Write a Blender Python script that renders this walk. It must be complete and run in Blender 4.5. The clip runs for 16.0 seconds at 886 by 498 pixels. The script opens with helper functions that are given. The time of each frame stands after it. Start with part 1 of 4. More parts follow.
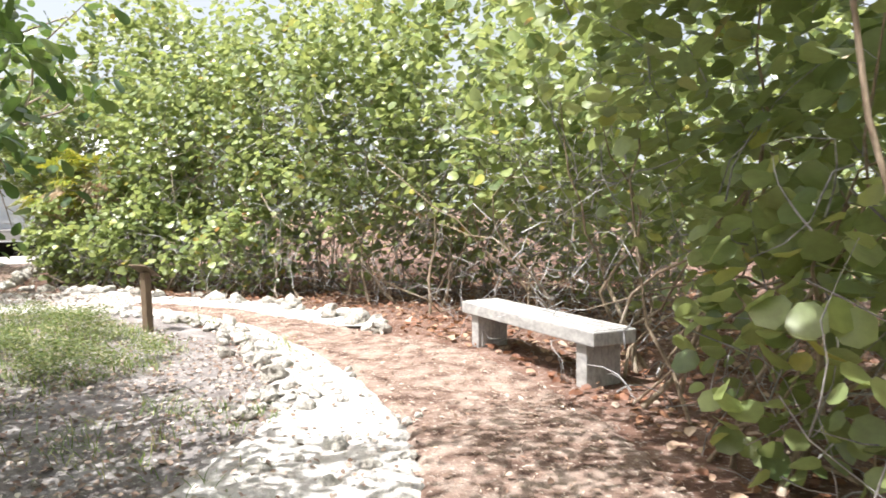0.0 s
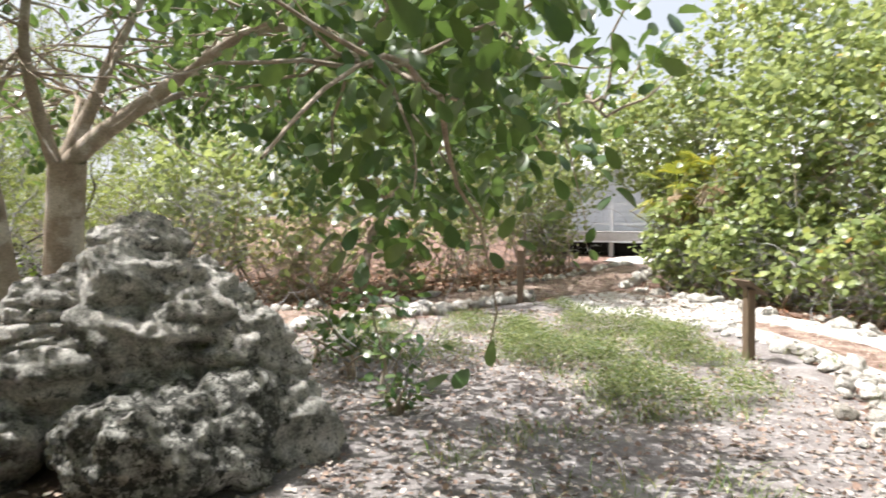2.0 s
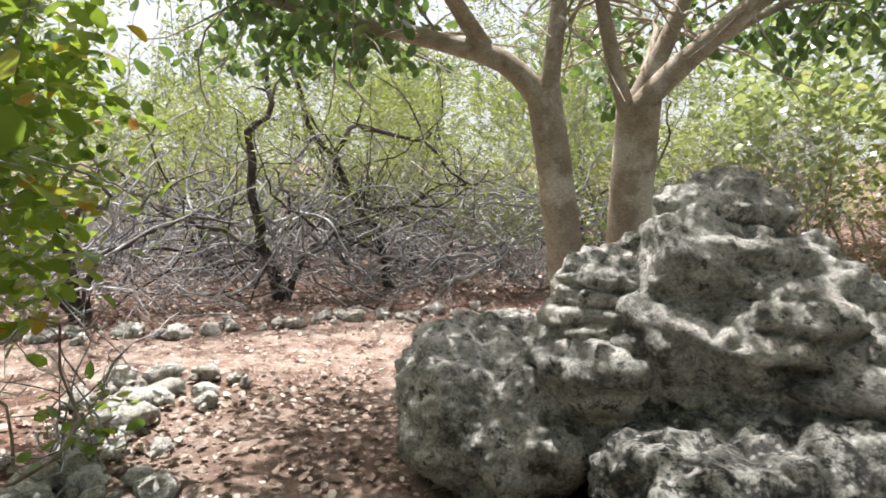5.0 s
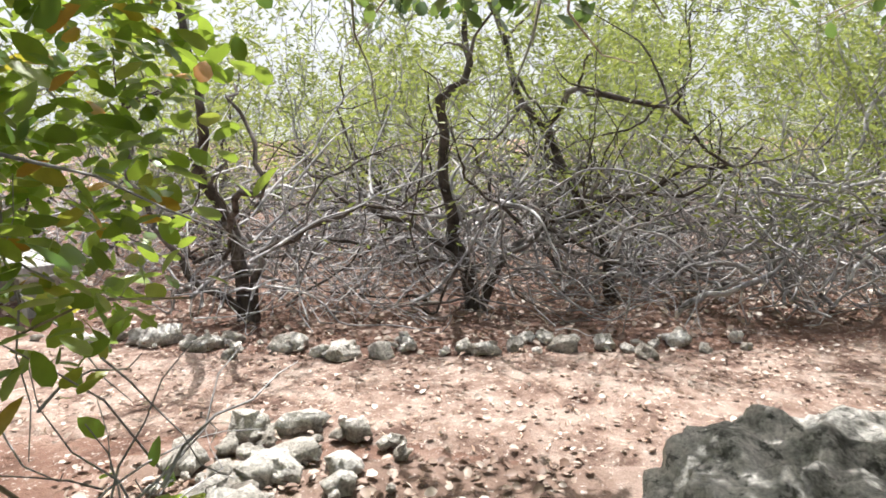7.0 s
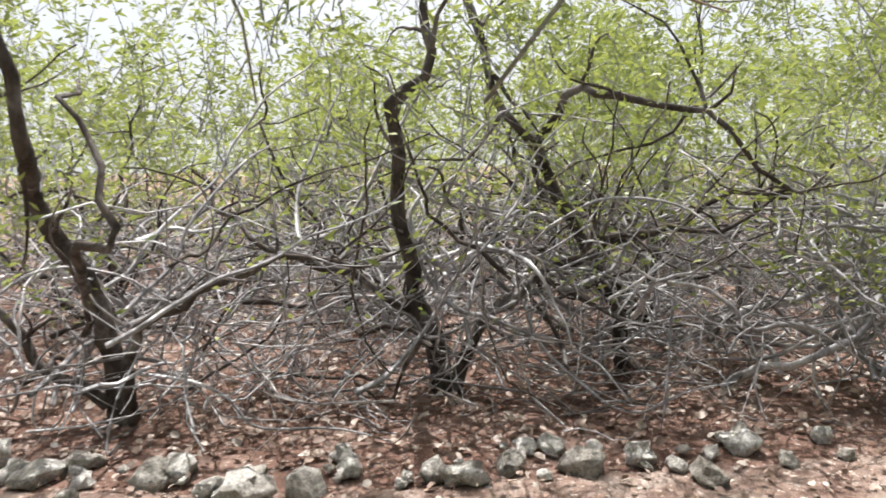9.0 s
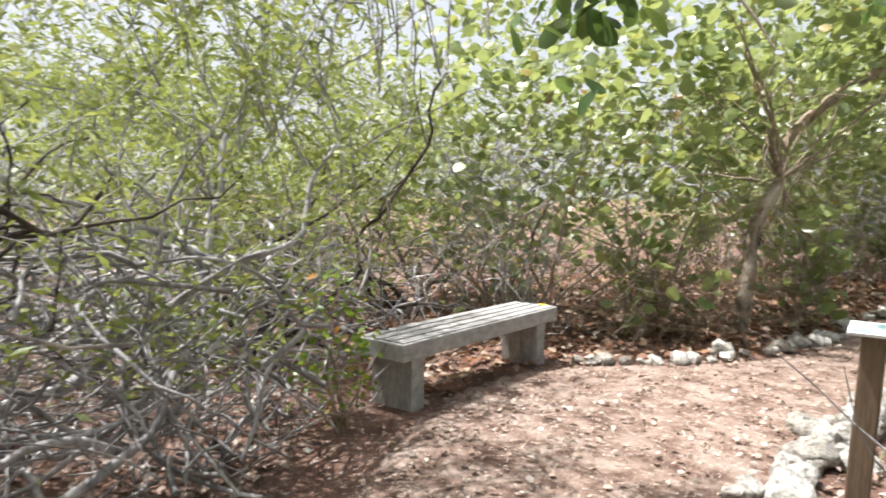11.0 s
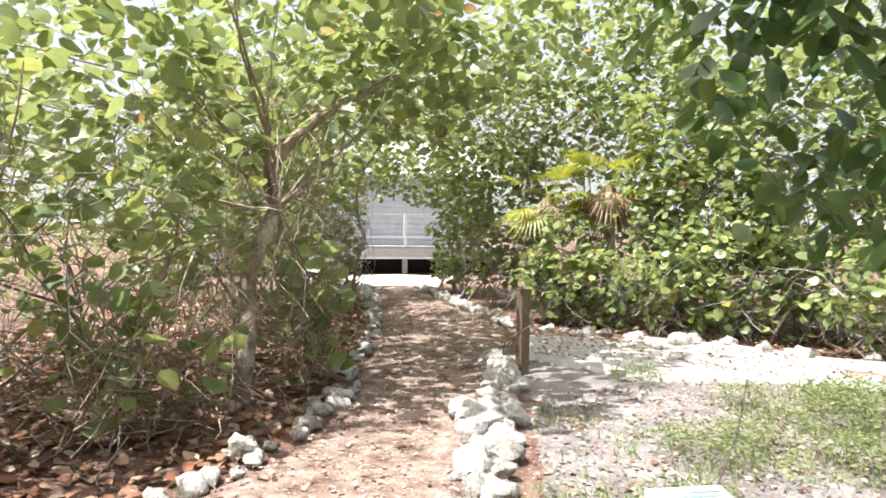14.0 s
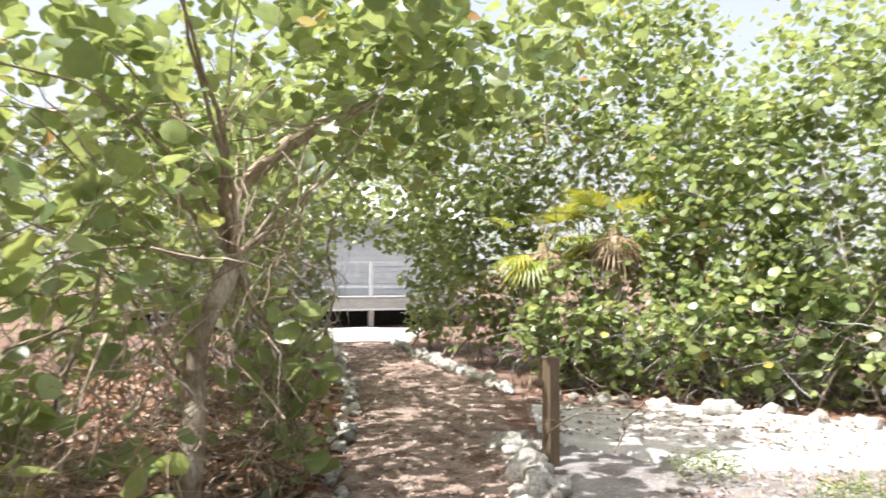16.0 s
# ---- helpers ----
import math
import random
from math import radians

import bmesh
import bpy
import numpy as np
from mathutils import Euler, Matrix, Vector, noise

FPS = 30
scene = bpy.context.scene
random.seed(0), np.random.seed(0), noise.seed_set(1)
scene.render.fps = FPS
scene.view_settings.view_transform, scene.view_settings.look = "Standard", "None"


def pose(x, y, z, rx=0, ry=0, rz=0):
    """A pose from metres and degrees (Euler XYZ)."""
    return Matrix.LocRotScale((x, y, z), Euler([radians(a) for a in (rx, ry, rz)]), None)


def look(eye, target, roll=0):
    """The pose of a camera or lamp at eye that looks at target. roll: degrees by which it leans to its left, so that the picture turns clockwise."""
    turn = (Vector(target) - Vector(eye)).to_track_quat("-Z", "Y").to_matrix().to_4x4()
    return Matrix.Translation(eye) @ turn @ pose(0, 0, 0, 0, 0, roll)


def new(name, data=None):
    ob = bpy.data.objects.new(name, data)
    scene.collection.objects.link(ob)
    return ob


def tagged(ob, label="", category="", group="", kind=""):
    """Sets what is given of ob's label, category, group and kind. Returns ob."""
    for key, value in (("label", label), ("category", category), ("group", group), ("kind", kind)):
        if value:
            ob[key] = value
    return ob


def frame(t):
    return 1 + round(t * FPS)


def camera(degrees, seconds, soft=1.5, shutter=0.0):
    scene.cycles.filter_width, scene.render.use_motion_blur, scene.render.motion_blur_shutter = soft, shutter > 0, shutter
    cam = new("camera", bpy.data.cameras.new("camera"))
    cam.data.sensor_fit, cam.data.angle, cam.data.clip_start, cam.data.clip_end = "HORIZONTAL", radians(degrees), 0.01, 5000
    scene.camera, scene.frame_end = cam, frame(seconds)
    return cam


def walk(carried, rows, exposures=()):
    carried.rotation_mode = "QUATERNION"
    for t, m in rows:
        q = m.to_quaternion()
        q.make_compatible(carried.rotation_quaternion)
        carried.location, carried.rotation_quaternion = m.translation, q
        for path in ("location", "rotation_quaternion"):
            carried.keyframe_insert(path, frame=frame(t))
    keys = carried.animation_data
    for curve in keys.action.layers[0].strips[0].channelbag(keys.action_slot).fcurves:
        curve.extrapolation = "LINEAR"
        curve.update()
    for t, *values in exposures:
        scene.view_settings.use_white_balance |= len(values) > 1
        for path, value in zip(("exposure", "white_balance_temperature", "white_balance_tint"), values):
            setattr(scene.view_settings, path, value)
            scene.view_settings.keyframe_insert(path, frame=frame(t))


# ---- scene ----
cam = camera(65.5, 16.0, 1.7, 0.15)
PATH = [
    (0, (0.914, 1.0, 1.395), (0.806, 2.994, 1.278), -0.7),
    (0.5, (0.916, 1.438, 1.407), (0.512, 3.394, 1.298), -0.7),
    (1, (0.83, 1.782, 1.403), (0.065, 3.627, 1.3), -0.7),
    (1.5, (0.63, 2.081, 1.41), (-0.536, 3.703, 1.302), -0.4),
    (2, (0.487, 2.277, 1.403), (-1.09, 3.504, 1.307), 0.2),
    (2.5, (0.371, 2.42, 1.435), (-1.497, 3.121, 1.302), 0.2),
    (3, (0.287, 2.489, 1.451), (-1.681, 2.786, 1.262), -0.8),
    (3.2, (0.27, 2.486, 1.457), (-1.706, 2.711, 1.247), -1.2),
    (5.3, (-1.015, 2.544, 1.44), (-2.969, 2.204, 1.188), 0.1),
    (5.5, (-1.161, 2.522, 1.426), (-3.102, 2.111, 1.173), 0.1),
    (6, (-1.562, 2.42, 1.43), (-3.462, 1.866, 1.147), 0.2),
    (6.5, (-1.964, 2.32, 1.423), (-3.807, 1.604, 1.124), -0.1),
    (7, (-2.318, 2.167, 1.427), (-4.108, 1.332, 1.111), -0.5),
    (7.5, (-2.663, 1.988, 1.424), (-4.413, 1.075, 1.106), -0.9),
    (8, (-3.026, 1.873, 1.398), (-4.738, 0.881, 1.105), -1.4),
    (8.2, (-3.162, 1.778, 1.39), (-4.878, 0.79, 1.106), -1.5),
    (10.3, (-4.698, 1.474, 1.383), (-6.653, 1.849, 1.185), 0.1),
    (10.5, (-4.844, 1.548, 1.379), (-6.745, 2.137, 1.183), 0.4),
    (11, (-5.166, 1.833, 1.352), (-6.85, 2.902, 1.201), 0.9),
    (11.5, (-5.426, 2.045, 1.38), (-6.759, 3.529, 1.234), 1.7),
    (12, (-5.794, 2.255, 1.397), (-6.792, 3.98, 1.222), 1.5),
    (12.5, (-6.109, 2.474, 1.385), (-6.867, 4.315, 1.193), 1.6),
    (13, (-6.331, 2.693, 1.406), (-6.91, 4.6, 1.237), 1.4),
    (13.5, (-6.539, 2.843, 1.448), (-6.985, 4.789, 1.337), 1.6),
    (14, (-6.774, 3.191, 1.445), (-7.19, 5.146, 1.384), 0.9),
    (14.5, (-7.035, 3.542, 1.457), (-7.522, 5.481, 1.419), -0.3),
    (15, (-7.233, 3.773, 1.465), (-7.863, 5.671, 1.431), -2.3),
    (15.5, (-7.4, 4.127, 1.474), (-8.041, 6.021, 1.505), -1.8),
    (16, (-7.456, 4.509, 1.492), (-7.745, 6.487, 1.567), 0.3),
]
walk(cam, [(t, look(eye, target, roll)) for t, eye, target, roll in PATH],
     [(0, 1.05), (1.2, 1.05), (2.5, 0.92), (3.2, 0.92), (6.0, 1.0), (8.2, 0.9), (11.0, 0.9), (13.0, 1.08), (16.0, 1.18)])

# ---------------------------------------------------------------- world and sun
SUN_AZ = math.atan2(-0.55, -0.83)      # the sun stands high, beyond the mangroves
SUN_EL = radians(66)
world = bpy.data.worlds.new("sky")
scene.world = world
world.use_nodes = True
wn = world.node_tree.nodes
sky = wn.new("ShaderNodeTexSky")
sky.sky_type = "NISHITA"
sky.sun_disc = False
sky.sun_elevation = SUN_EL
sky.sun_rotation = math.pi / 2 - SUN_AZ
sky.air_density, sky.dust_density, sky.ozone_density = 0.8, 7.0, 0.6
wn["Background"].inputs["Strength"].default_value = 0.15
# pale haze that thickens towards the horizon
haze_at = wn.new("ShaderNodeSeparateXYZ")
world.node_tree.links.new(wn.new("ShaderNodeTexCoord").outputs["Generated"], haze_at.inputs[0])
haze_amount = wn.new("ShaderNodeMapRange")
haze_amount.inputs["From Min"].default_value, haze_amount.inputs["From Max"].default_value = 0.0, 0.75
haze_amount.inputs["To Min"].default_value, haze_amount.inputs["To Max"].default_value = 0.9, 0.25
world.node_tree.links.new(haze_at.outputs["Z"], haze_amount.inputs["Value"])
haze = wn.new("ShaderNodeMix")
haze.data_type = "RGBA"
haze.inputs[7].default_value = (3.3, 3.45, 3.65, 1)
world.node_tree.links.new(haze_amount.outputs[0], haze.inputs[0])
world.node_tree.links.new(sky.outputs[0], haze.inputs[6])
world.node_tree.links.new(haze.outputs[2], wn["Background"].inputs["Color"])
sun_data = bpy.data.lights.new("sun", "SUN")
sun_data.energy, sun_data.angle, sun_data.color = 4.7, radians(0.55), (1.0, 0.975, 0.95)
sun = new("sun", sun_data)
sun_dir = Vector((math.cos(SUN_AZ) * math.cos(SUN_EL), math.sin(SUN_AZ) * math.cos(SUN_EL), math.sin(SUN_EL)))
sun.matrix_world = look(sun_dir * 40, (0, 0, 0))

# ---------------------------------------------------------------- materials
def material(name):
    m = bpy.data.materials.new(name)
    m.use_nodes = True
    return m, m.node_tree.nodes, m.node_tree.links, m.node_tree.nodes["Principled BSDF"]


def ramp(nodes, stops):
    r = nodes.new("ShaderNodeValToRGB")
    while len(r.color_ramp.elements) < len(stops):
        r.color_ramp.elements.new(0.5)
    for e, (p, c) in zip(r.color_ramp.elements, stops):
        e.position, e.color = p, (*c, 1)
    return r


def noise_tex(nodes, links, scale, detail=4, rough=0.6, kind="noise", coord=None):
    t = nodes.new("ShaderNodeTexNoise" if kind == "noise" else "ShaderNodeTexVoronoi")
    t.inputs["Scale"].default_value = scale
    if kind == "noise":
        t.inputs["Detail"].default_value = detail
        t.inputs["Roughness"].default_value = rough
    if coord is not None:
        links.new(coord, t.inputs["Vector"])
    return t


def mixed(nodes, links, fac, a, b, mode="MIX"):
    m = nodes.new("ShaderNodeMix")
    m.data_type, m.blend_type = "RGBA", mode
    for value, k in ((fac, 0), (a, 6), (b, 7)):
        if isinstance(value, (int, float)):
            m.inputs[k].default_value = value
        elif isinstance(value, tuple):
            m.inputs[k].default_value = (*value, 1)
        else:
            links.new(value, m.inputs[k])
    return m.outputs[2]


def bumped(nodes, links, bsdf, height, strength, distance):
    b = nodes.new("ShaderNodeBump")
    b.inputs["Strength"].default_value, b.inputs["Distance"].default_value = strength, distance
    links.new(height, b.inputs["Height"])
    links.new(b.outputs[0], bsdf.inputs["Normal"])


def world_coord(nodes):
    return nodes.new("ShaderNodeNewGeometry").outputs["Position"]


def ground_mat(name, stops, scale, fleck, fleck_amount, fleck_scale=38.0, bump=0.02):
    m, n, l, b = material(name)
    p = world_coord(n)
    big = noise_tex(n, l, scale, 5, 0.65, coord=p)
    col = ramp(n, stops)
    l.new(big.outputs[0], col.inputs[0])
    fine = noise_tex(n, l, fleck_scale, 5, 0.7, coord=p)
    lo = 0.5 + 0.18 * (1 - fleck_amount)
    fr = ramp(n, [(lo, (0, 0, 0)), (lo + 0.07, (1, 1, 1))])
    l.new(fine.outputs[0], fr.inputs[0])
    c1 = mixed(n, l, fr.outputs[0], col.outputs[0], fleck)
    grain = noise_tex(n, l, 160, 3, 0.7, coord=p)
    gr = ramp(n, [(0.25, (0.55, 0.55, 0.55)), (0.75, (1.25, 1.25, 1.25))])
    l.new(grain.outputs[0], gr.inputs[0])
    l.new(mixed(n, l, 1.0, c1, gr.outputs[0], "MULTIPLY"), b.inputs["Base Color"])
    b.inputs["Roughness"].default_value = 0.95
    b.inputs["Specular IOR Level"].default_value = 0.15
    bumped(n, l, b, fine.outputs[0], 0.9, bump)
    return m


M_FOREST = ground_mat("forest floor", [(0.28, (0.10, 0.058, 0.045)), (0.5, (0.21, 0.125, 0.095)), (0.72, (0.36, 0.26, 0.215))], 2.6, (0.52, 0.46, 0.42), 0.62, 28.0, 0.04)
M_ISLAND = ground_mat("dusty gravel", [(0.3, (0.155, 0.135, 0.128)), (0.5, (0.245, 0.225, 0.218)), (0.72, (0.36, 0.34, 0.332))], 3.0, (0.52, 0.50, 0.485), 0.62, 30.0)
M_CLEARING = ground_mat("leafy dirt", [(0.3, (0.12, 0.078, 0.06)), (0.5, (0.22, 0.155, 0.125)), (0.72, (0.36, 0.285, 0.245))], 2.0, (0.52, 0.47, 0.43), 0.5, 30.0)
# the strong dark-to-pale mottling of the mulch also paints in dappled shade
M_MULCH = ground_mat("mulch path", [(0.36, (0.12, 0.075, 0.06)), (0.47, (0.25, 0.175, 0.142)), (0.62, (0.39, 0.31, 0.265))], 4.2, (0.54, 0.47, 0.41), 0.62, 26.0, 0.03)
M_MARL = ground_mat("white marl", [(0.3, (0.42, 0.40, 0.375)), (0.52, (0.60, 0.58, 0.555)), (0.72, (0.75, 0.735, 0.71))], 4.5, (0.42, 0.37, 0.33), 0.55, 24.0, 0.03)


def leaf_mat(name, stops, gloss=0.42, through_light=0.34, glow_col=(0.30, 0.42, 0.05), shine=0.5):
    m, n, l, b = material(name)
    geo = n.new("ShaderNodeNewGeometry")
    info = n.new("ShaderNodeObjectInfo")
    add = n.new("ShaderNodeMath")
    add.operation = "ADD"
    l.new(geo.outputs["Random Per Island"], add.inputs[0])
    l.new(info.outputs["Random"], add.inputs[1])
    wrap = n.new("ShaderNodeMath")
    wrap.operation = "FRACT"
    l.new(add.outputs[0], wrap.inputs[0])
    col = ramp(n, stops)
    l.new(wrap.outputs[0], col.inputs[0])
    tex = noise_tex(n, l, 22, 3, coord=geo.outputs["Position"])
    tr = ramp(n, [(0.3, (0.78, 0.78, 0.78)), (0.7, (1.15, 1.15, 1.1))])
    l.new(tex.outputs[0], tr.inputs[0])
    c = mixed(n, l, 1.0, col.outputs[0], tr.outputs[0], "MULTIPLY")
    l.new(c, b.inputs["Base Color"])
    b.inputs["Roughness"].default_value = gloss
    b.inputs["Specular IOR Level"].default_value = shine
    t = n.new("ShaderNodeBsdfTranslucent")
    l.new(mixed(n, l, 0.6, c, glow_col), t.inputs["Color"])
    mix = n.new("ShaderNodeMixShader")
    mix.inputs[0].default_value = through_light
    l.new(b.outputs[0], mix.inputs[1])
    l.new(t.outputs[0], mix.inputs[2])
    l.new(mix.outputs[0], n["Material Output"].inputs["Surface"])
    return m


G = [(0.0, (0.10, 0.155, 0.06)), (0.3, (0.18, 0.245, 0.095)), (0.62, (0.28, 0.335, 0.15)), (0.95, (0.30, 0.38, 0.13)), (0.985, (0.42, 0.40, 0.09)), (0.998, (0.36, 0.17, 0.05))]
M_GRAPE = leaf_mat("seagrape leaf", G, 0.36, 0.42, (0.47, 0.53, 0.17), 0.65)
M_TREE_LEAF = leaf_mat("tree leaf", [(0.0, (0.04, 0.085, 0.03)), (0.5, (0.07, 0.13, 0.042)), (0.9, (0.12, 0.18, 0.055)), (1.0, (0.18, 0.23, 0.07))], 0.32, 0.30, (0.24, 0.38, 0.07))
M_SHRUB = leaf_mat("shrub leaf", [(0.0, (0.05, 0.12, 0.018)), (0.4, (0.10, 0.21, 0.025)), (0.8, (0.19, 0.30, 0.04)), (0.94, (0.33, 0.33, 0.05)), (0.975, (0.55, 0.20, 0.03))], 0.35, 0.42, (0.40, 0.52, 0.06))
M_FINE = leaf_mat("fine mangrove leaf", [(0.0, (0.13, 0.18, 0.065)), (0.45, (0.20, 0.26, 0.075)), (0.85, (0.29, 0.335, 0.095)), (1.0, (0.37, 0.385, 0.14))], 0.5, 0.38, (0.42, 0.48, 0.11))
M_GRASS = leaf_mat("grass blade", [(0.0, (0.055, 0.11, 0.025)), (0.5, (0.11, 0.18, 0.04)), (0.85, (0.22, 0.27, 0.075)), (1.0, (0.42, 0.37, 0.18))], 0.5, 0.32, (0.30, 0.38, 0.08))
M_WEED = leaf_mat("weed leaf", [(0.0, (0.06, 0.105, 0.03)), (0.5, (0.12, 0.17, 0.05)), (0.85, (0.22, 0.26, 0.085)), (1.0, (0.36, 0.34, 0.15))], 0.5, 0.3, (0.28, 0.33, 0.09))
M_DRY = leaf_mat("dry fallen leaf", [(0.0, (0.13, 0.055, 0.032)), (0.35, (0.24, 0.105, 0.06)), (0.65, (0.34, 0.19, 0.12)), (0.9, (0.48, 0.36, 0.27)), (1.0, (0.60, 0.50, 0.42))], 0.6, 0.12, (0.4, 0.25, 0.1))
M_PALE = leaf_mat("bleached leaf scrap", [(0.0, (0.14, 0.085, 0.062)), (0.35, (0.26, 0.175, 0.135)), (0.65, (0.38, 0.295, 0.245)), (0.9, (0.52, 0.45, 0.40)), (1.0, (0.66, 0.61, 0.56))], 0.6, 0.1, (0.4, 0.3, 0.2))
M_CHIP = leaf_mat("wood chip", [(0.0, (0.24, 0.14, 0.10)), (0.4, (0.40, 0.28, 0.21)), (0.8, (0.56, 0.45, 0.37)), (1.0, (0.70, 0.62, 0.55))], 0.8, 0.02, (0.4, 0.25, 0.1))
M_FROND = leaf_mat("palm frond", [(0.0, (0.13, 0.20, 0.03)), (0.6, (0.24, 0.30, 0.05)), (1.0, (0.55, 0.42, 0.05))], 0.45, 0.35, (0.5, 0.5, 0.06))
M_YELLOW = leaf_mat("yellow leaf", [(0.0, (0.62, 0.42, 0.04)), (1.0, (0.70, 0.50, 0.06))], 0.5, 0.1)
M_THATCH = leaf_mat("dead palm thatch", [(0.0, (0.20, 0.12, 0.07)), (0.5, (0.36, 0.25, 0.16)), (1.0, (0.55, 0.45, 0.35))], 0.8, 0.1)


def bark_mat(name, dark, light, pale, stretch=6.0, pale_amount=0.5, bump=0.01):
    m, n, l, b = material(name)
    p = world_coord(n)
    t = noise_tex(n, l, 9, 5, 0.65, coord=p)
    col = ramp(n, [(0.32, dark), (0.62, light)])
    l.new(t.outputs[0], col.inputs[0])
    mp = n.new("ShaderNodeMapping")
    mp.inputs["Scale"].default_value = (1, 1, 1 / stretch)
    l.new(p, mp.inputs[0])
    s = noise_tex(n, l, 60, 4, 0.7, coord=mp.outputs[0])
    pr = ramp(n, [(0.66 - 0.25 * pale_amount, (0, 0, 0)), (0.74 - 0.2 * pale_amount, (1, 1, 1))])
    patch = noise_tex(n, l, 3.2, 4, 0.6, coord=p)
    l.new(patch.outputs[0], pr.inputs[0])
    c = mixed(n, l, pr.outputs[0], col.outputs[0], pale)
    sr = ramp(n, [(0.3, (0.6, 0.6, 0.6)), (0.7, (1.15, 1.15, 1.15))])
    l.new(s.outputs[0], sr.inputs[0])
    l.new(mixed(n, l, 1.0, c, sr.outputs[0], "MULTIPLY"), b.inputs["Base Color"])
    b.inputs["Roughness"].default_value = 0.9
    b.inputs["Specular IOR Level"].default_value = 0.2
    bumped(n, l, b, s.outputs[0], 0.8, bump)
    return m


M_BARK_DARK = bark_mat("dark mangrove bark", (0.04, 0.032, 0.027), (0.12, 0.10, 0.088), (0.24, 0.22, 0.21), 6, 0.5)
M_BARK_GREY = bark_mat("weathered grey twig", (0.20, 0.193, 0.198), (0.40, 0.39, 0.395), (0.62, 0.61, 0.615), 6, 0.6, 0.004)
M_BARK_TREE = bark_mat("smooth tan bark", (0.30, 0.24, 0.185), (0.46, 0.39, 0.31), (0.62, 0.57, 0.50), 0.6, 0.5, 0.006)
M_BARK_GRAPE = bark_mat("seagrape bark", (0.21, 0.165, 0.12), (0.40, 0.32, 0.24), (0.60, 0.53, 0.45), 5, 0.5, 0.006)


def rock_mat(name, lo, mid, hi, lichen=0.5, vary=0.0):
    """Limestone: pale body, dark lichen in ragged patches, pin pits and scattered pale scabs."""
    m, n, l, b = material(name)
    p = world_coord(n)
    t = noise_tex(n, l, 5.5, 8, 0.72, coord=p)
    col = ramp(n, [(0.36, lo), (0.47, mid), (0.60, hi)])
    l.new(t.outputs[0], col.inputs[0])
    dark = noise_tex(n, l, 13, 6, 0.75, coord=p)
    dr = ramp(n, [(0.52 - 0.2 * lichen, (0, 0, 0)), (0.58 - 0.2 * lichen, (1, 1, 1))])
    l.new(dark.outputs[0], dr.inputs[0])
    c0 = mixed(n, l, dr.outputs[0], lo, col.outputs[0])
    scab = noise_tex(n, l, 20, kind="voronoi", coord=p)
    sr = ramp(n, [(0.16, (1, 1, 1)), (0.25, (0, 0, 0))])
    l.new(scab.outputs["Distance"], sr.inputs[0])
    c1 = mixed(n, l, sr.outputs[0], c0, mixed(n, l, 0.6, c0, hi))
    f = noise_tex(n, l, 60, 6, 0.75, coord=p)
    fr = ramp(n, [(0.36, (0.5, 0.5, 0.49)), (0.62, (1.2, 1.2, 1.18))])
    l.new(f.outputs[0], fr.inputs[0])
    out = mixed(n, l, 1.0, c1, fr.outputs[0], "MULTIPLY")
    if vary:
        info = n.new("ShaderNodeObjectInfo")
        vr = ramp(n, [(0.0, (1 - vary, 1 - 1.08 * vary, 1 - 1.18 * vary)), (0.5, (1, 0.99, 0.97)), (1.0, (1.05, 1.05, 1.05))])
        l.new(info.outputs["Random"], vr.inputs[0])
        out = mixed(n, l, 1.0, out, vr.outputs[0], "MULTIPLY")
    l.new(out, b.inputs["Base Color"])
    b.inputs["Roughness"].default_value = 0.95
    b.inputs["Specular IOR Level"].default_value = 0.15
    h = n.new("ShaderNodeMath")
    h.operation = "ADD"
    l.new(dark.outputs[0], h.inputs[0])
    l.new(f.outputs[0], h.inputs[1])
    bumped(n, l, b, h.outputs[0], 0.9, 0.03)
    return m


M_ROCK = rock_mat("pitted limestone", (0.13, 0.128, 0.118), (0.46, 0.45, 0.42), (0.74, 0.705, 0.675), 0.68)
M_ROCK_DARK = rock_mat("lichened limestone", (0.075, 0.076, 0.070), (0.27, 0.265, 0.245), (0.62, 0.61, 0.58), 0.36)
M_STONE = rock_mat("pale edging stone", (0.34, 0.32, 0.295), (0.64, 0.62, 0.59), (0.84, 0.825, 0.80), 0.9, 0.35)


def plain_mat(name, a, b_, scale=14.0, rough=0.8, grain=(1, 1, 1), bump=0.004):
    m, n, l, b = material(name)
    tc = n.new("ShaderNodeTexCoord").outputs["Object"]
    mp = n.new("ShaderNodeMapping")
    mp.inputs["Scale"].default_value = grain
    l.new(tc, mp.inputs[0])
    t = noise_tex(n, l, scale, 6, 0.7, coord=mp.outputs[0])
    col = ramp(n, [(0.3, a), (0.7, b_)])
    l.new(t.outputs[0], col.inputs[0])
    l.new(col.outputs[0], b.inputs["Base Color"])
    b.inputs["Roughness"].default_value = rough
    bumped(n, l, b, t.outputs[0], 0.6, bump)
    return m


M_CONCRETE = plain_mat("weathered concrete", (0.23, 0.228, 0.225), (0.47, 0.465, 0.455), 17, 0.9, (0.6, 2.2, 1.0))
M_POST = plain_mat("weathered post wood", (0.10, 0.07, 0.045), (0.21, 0.15, 0.10), 12, 0.85, (6, 6, 0.6))
M_SIGN = plain_mat("sun-bleached sign panel", (0.62, 0.68, 0.68), (0.80, 0.83, 0.82), 6, 0.35, bump=0.0)
M_SIGN_INK = plain_mat("faded sign print", (0.20, 0.34, 0.34), (0.30, 0.45, 0.43), 30, 0.5, bump=0.0)
M_SIDING = plain_mat("white painted siding", (0.48, 0.51, 0.55), (0.62, 0.64, 0.67), 4, 0.55)
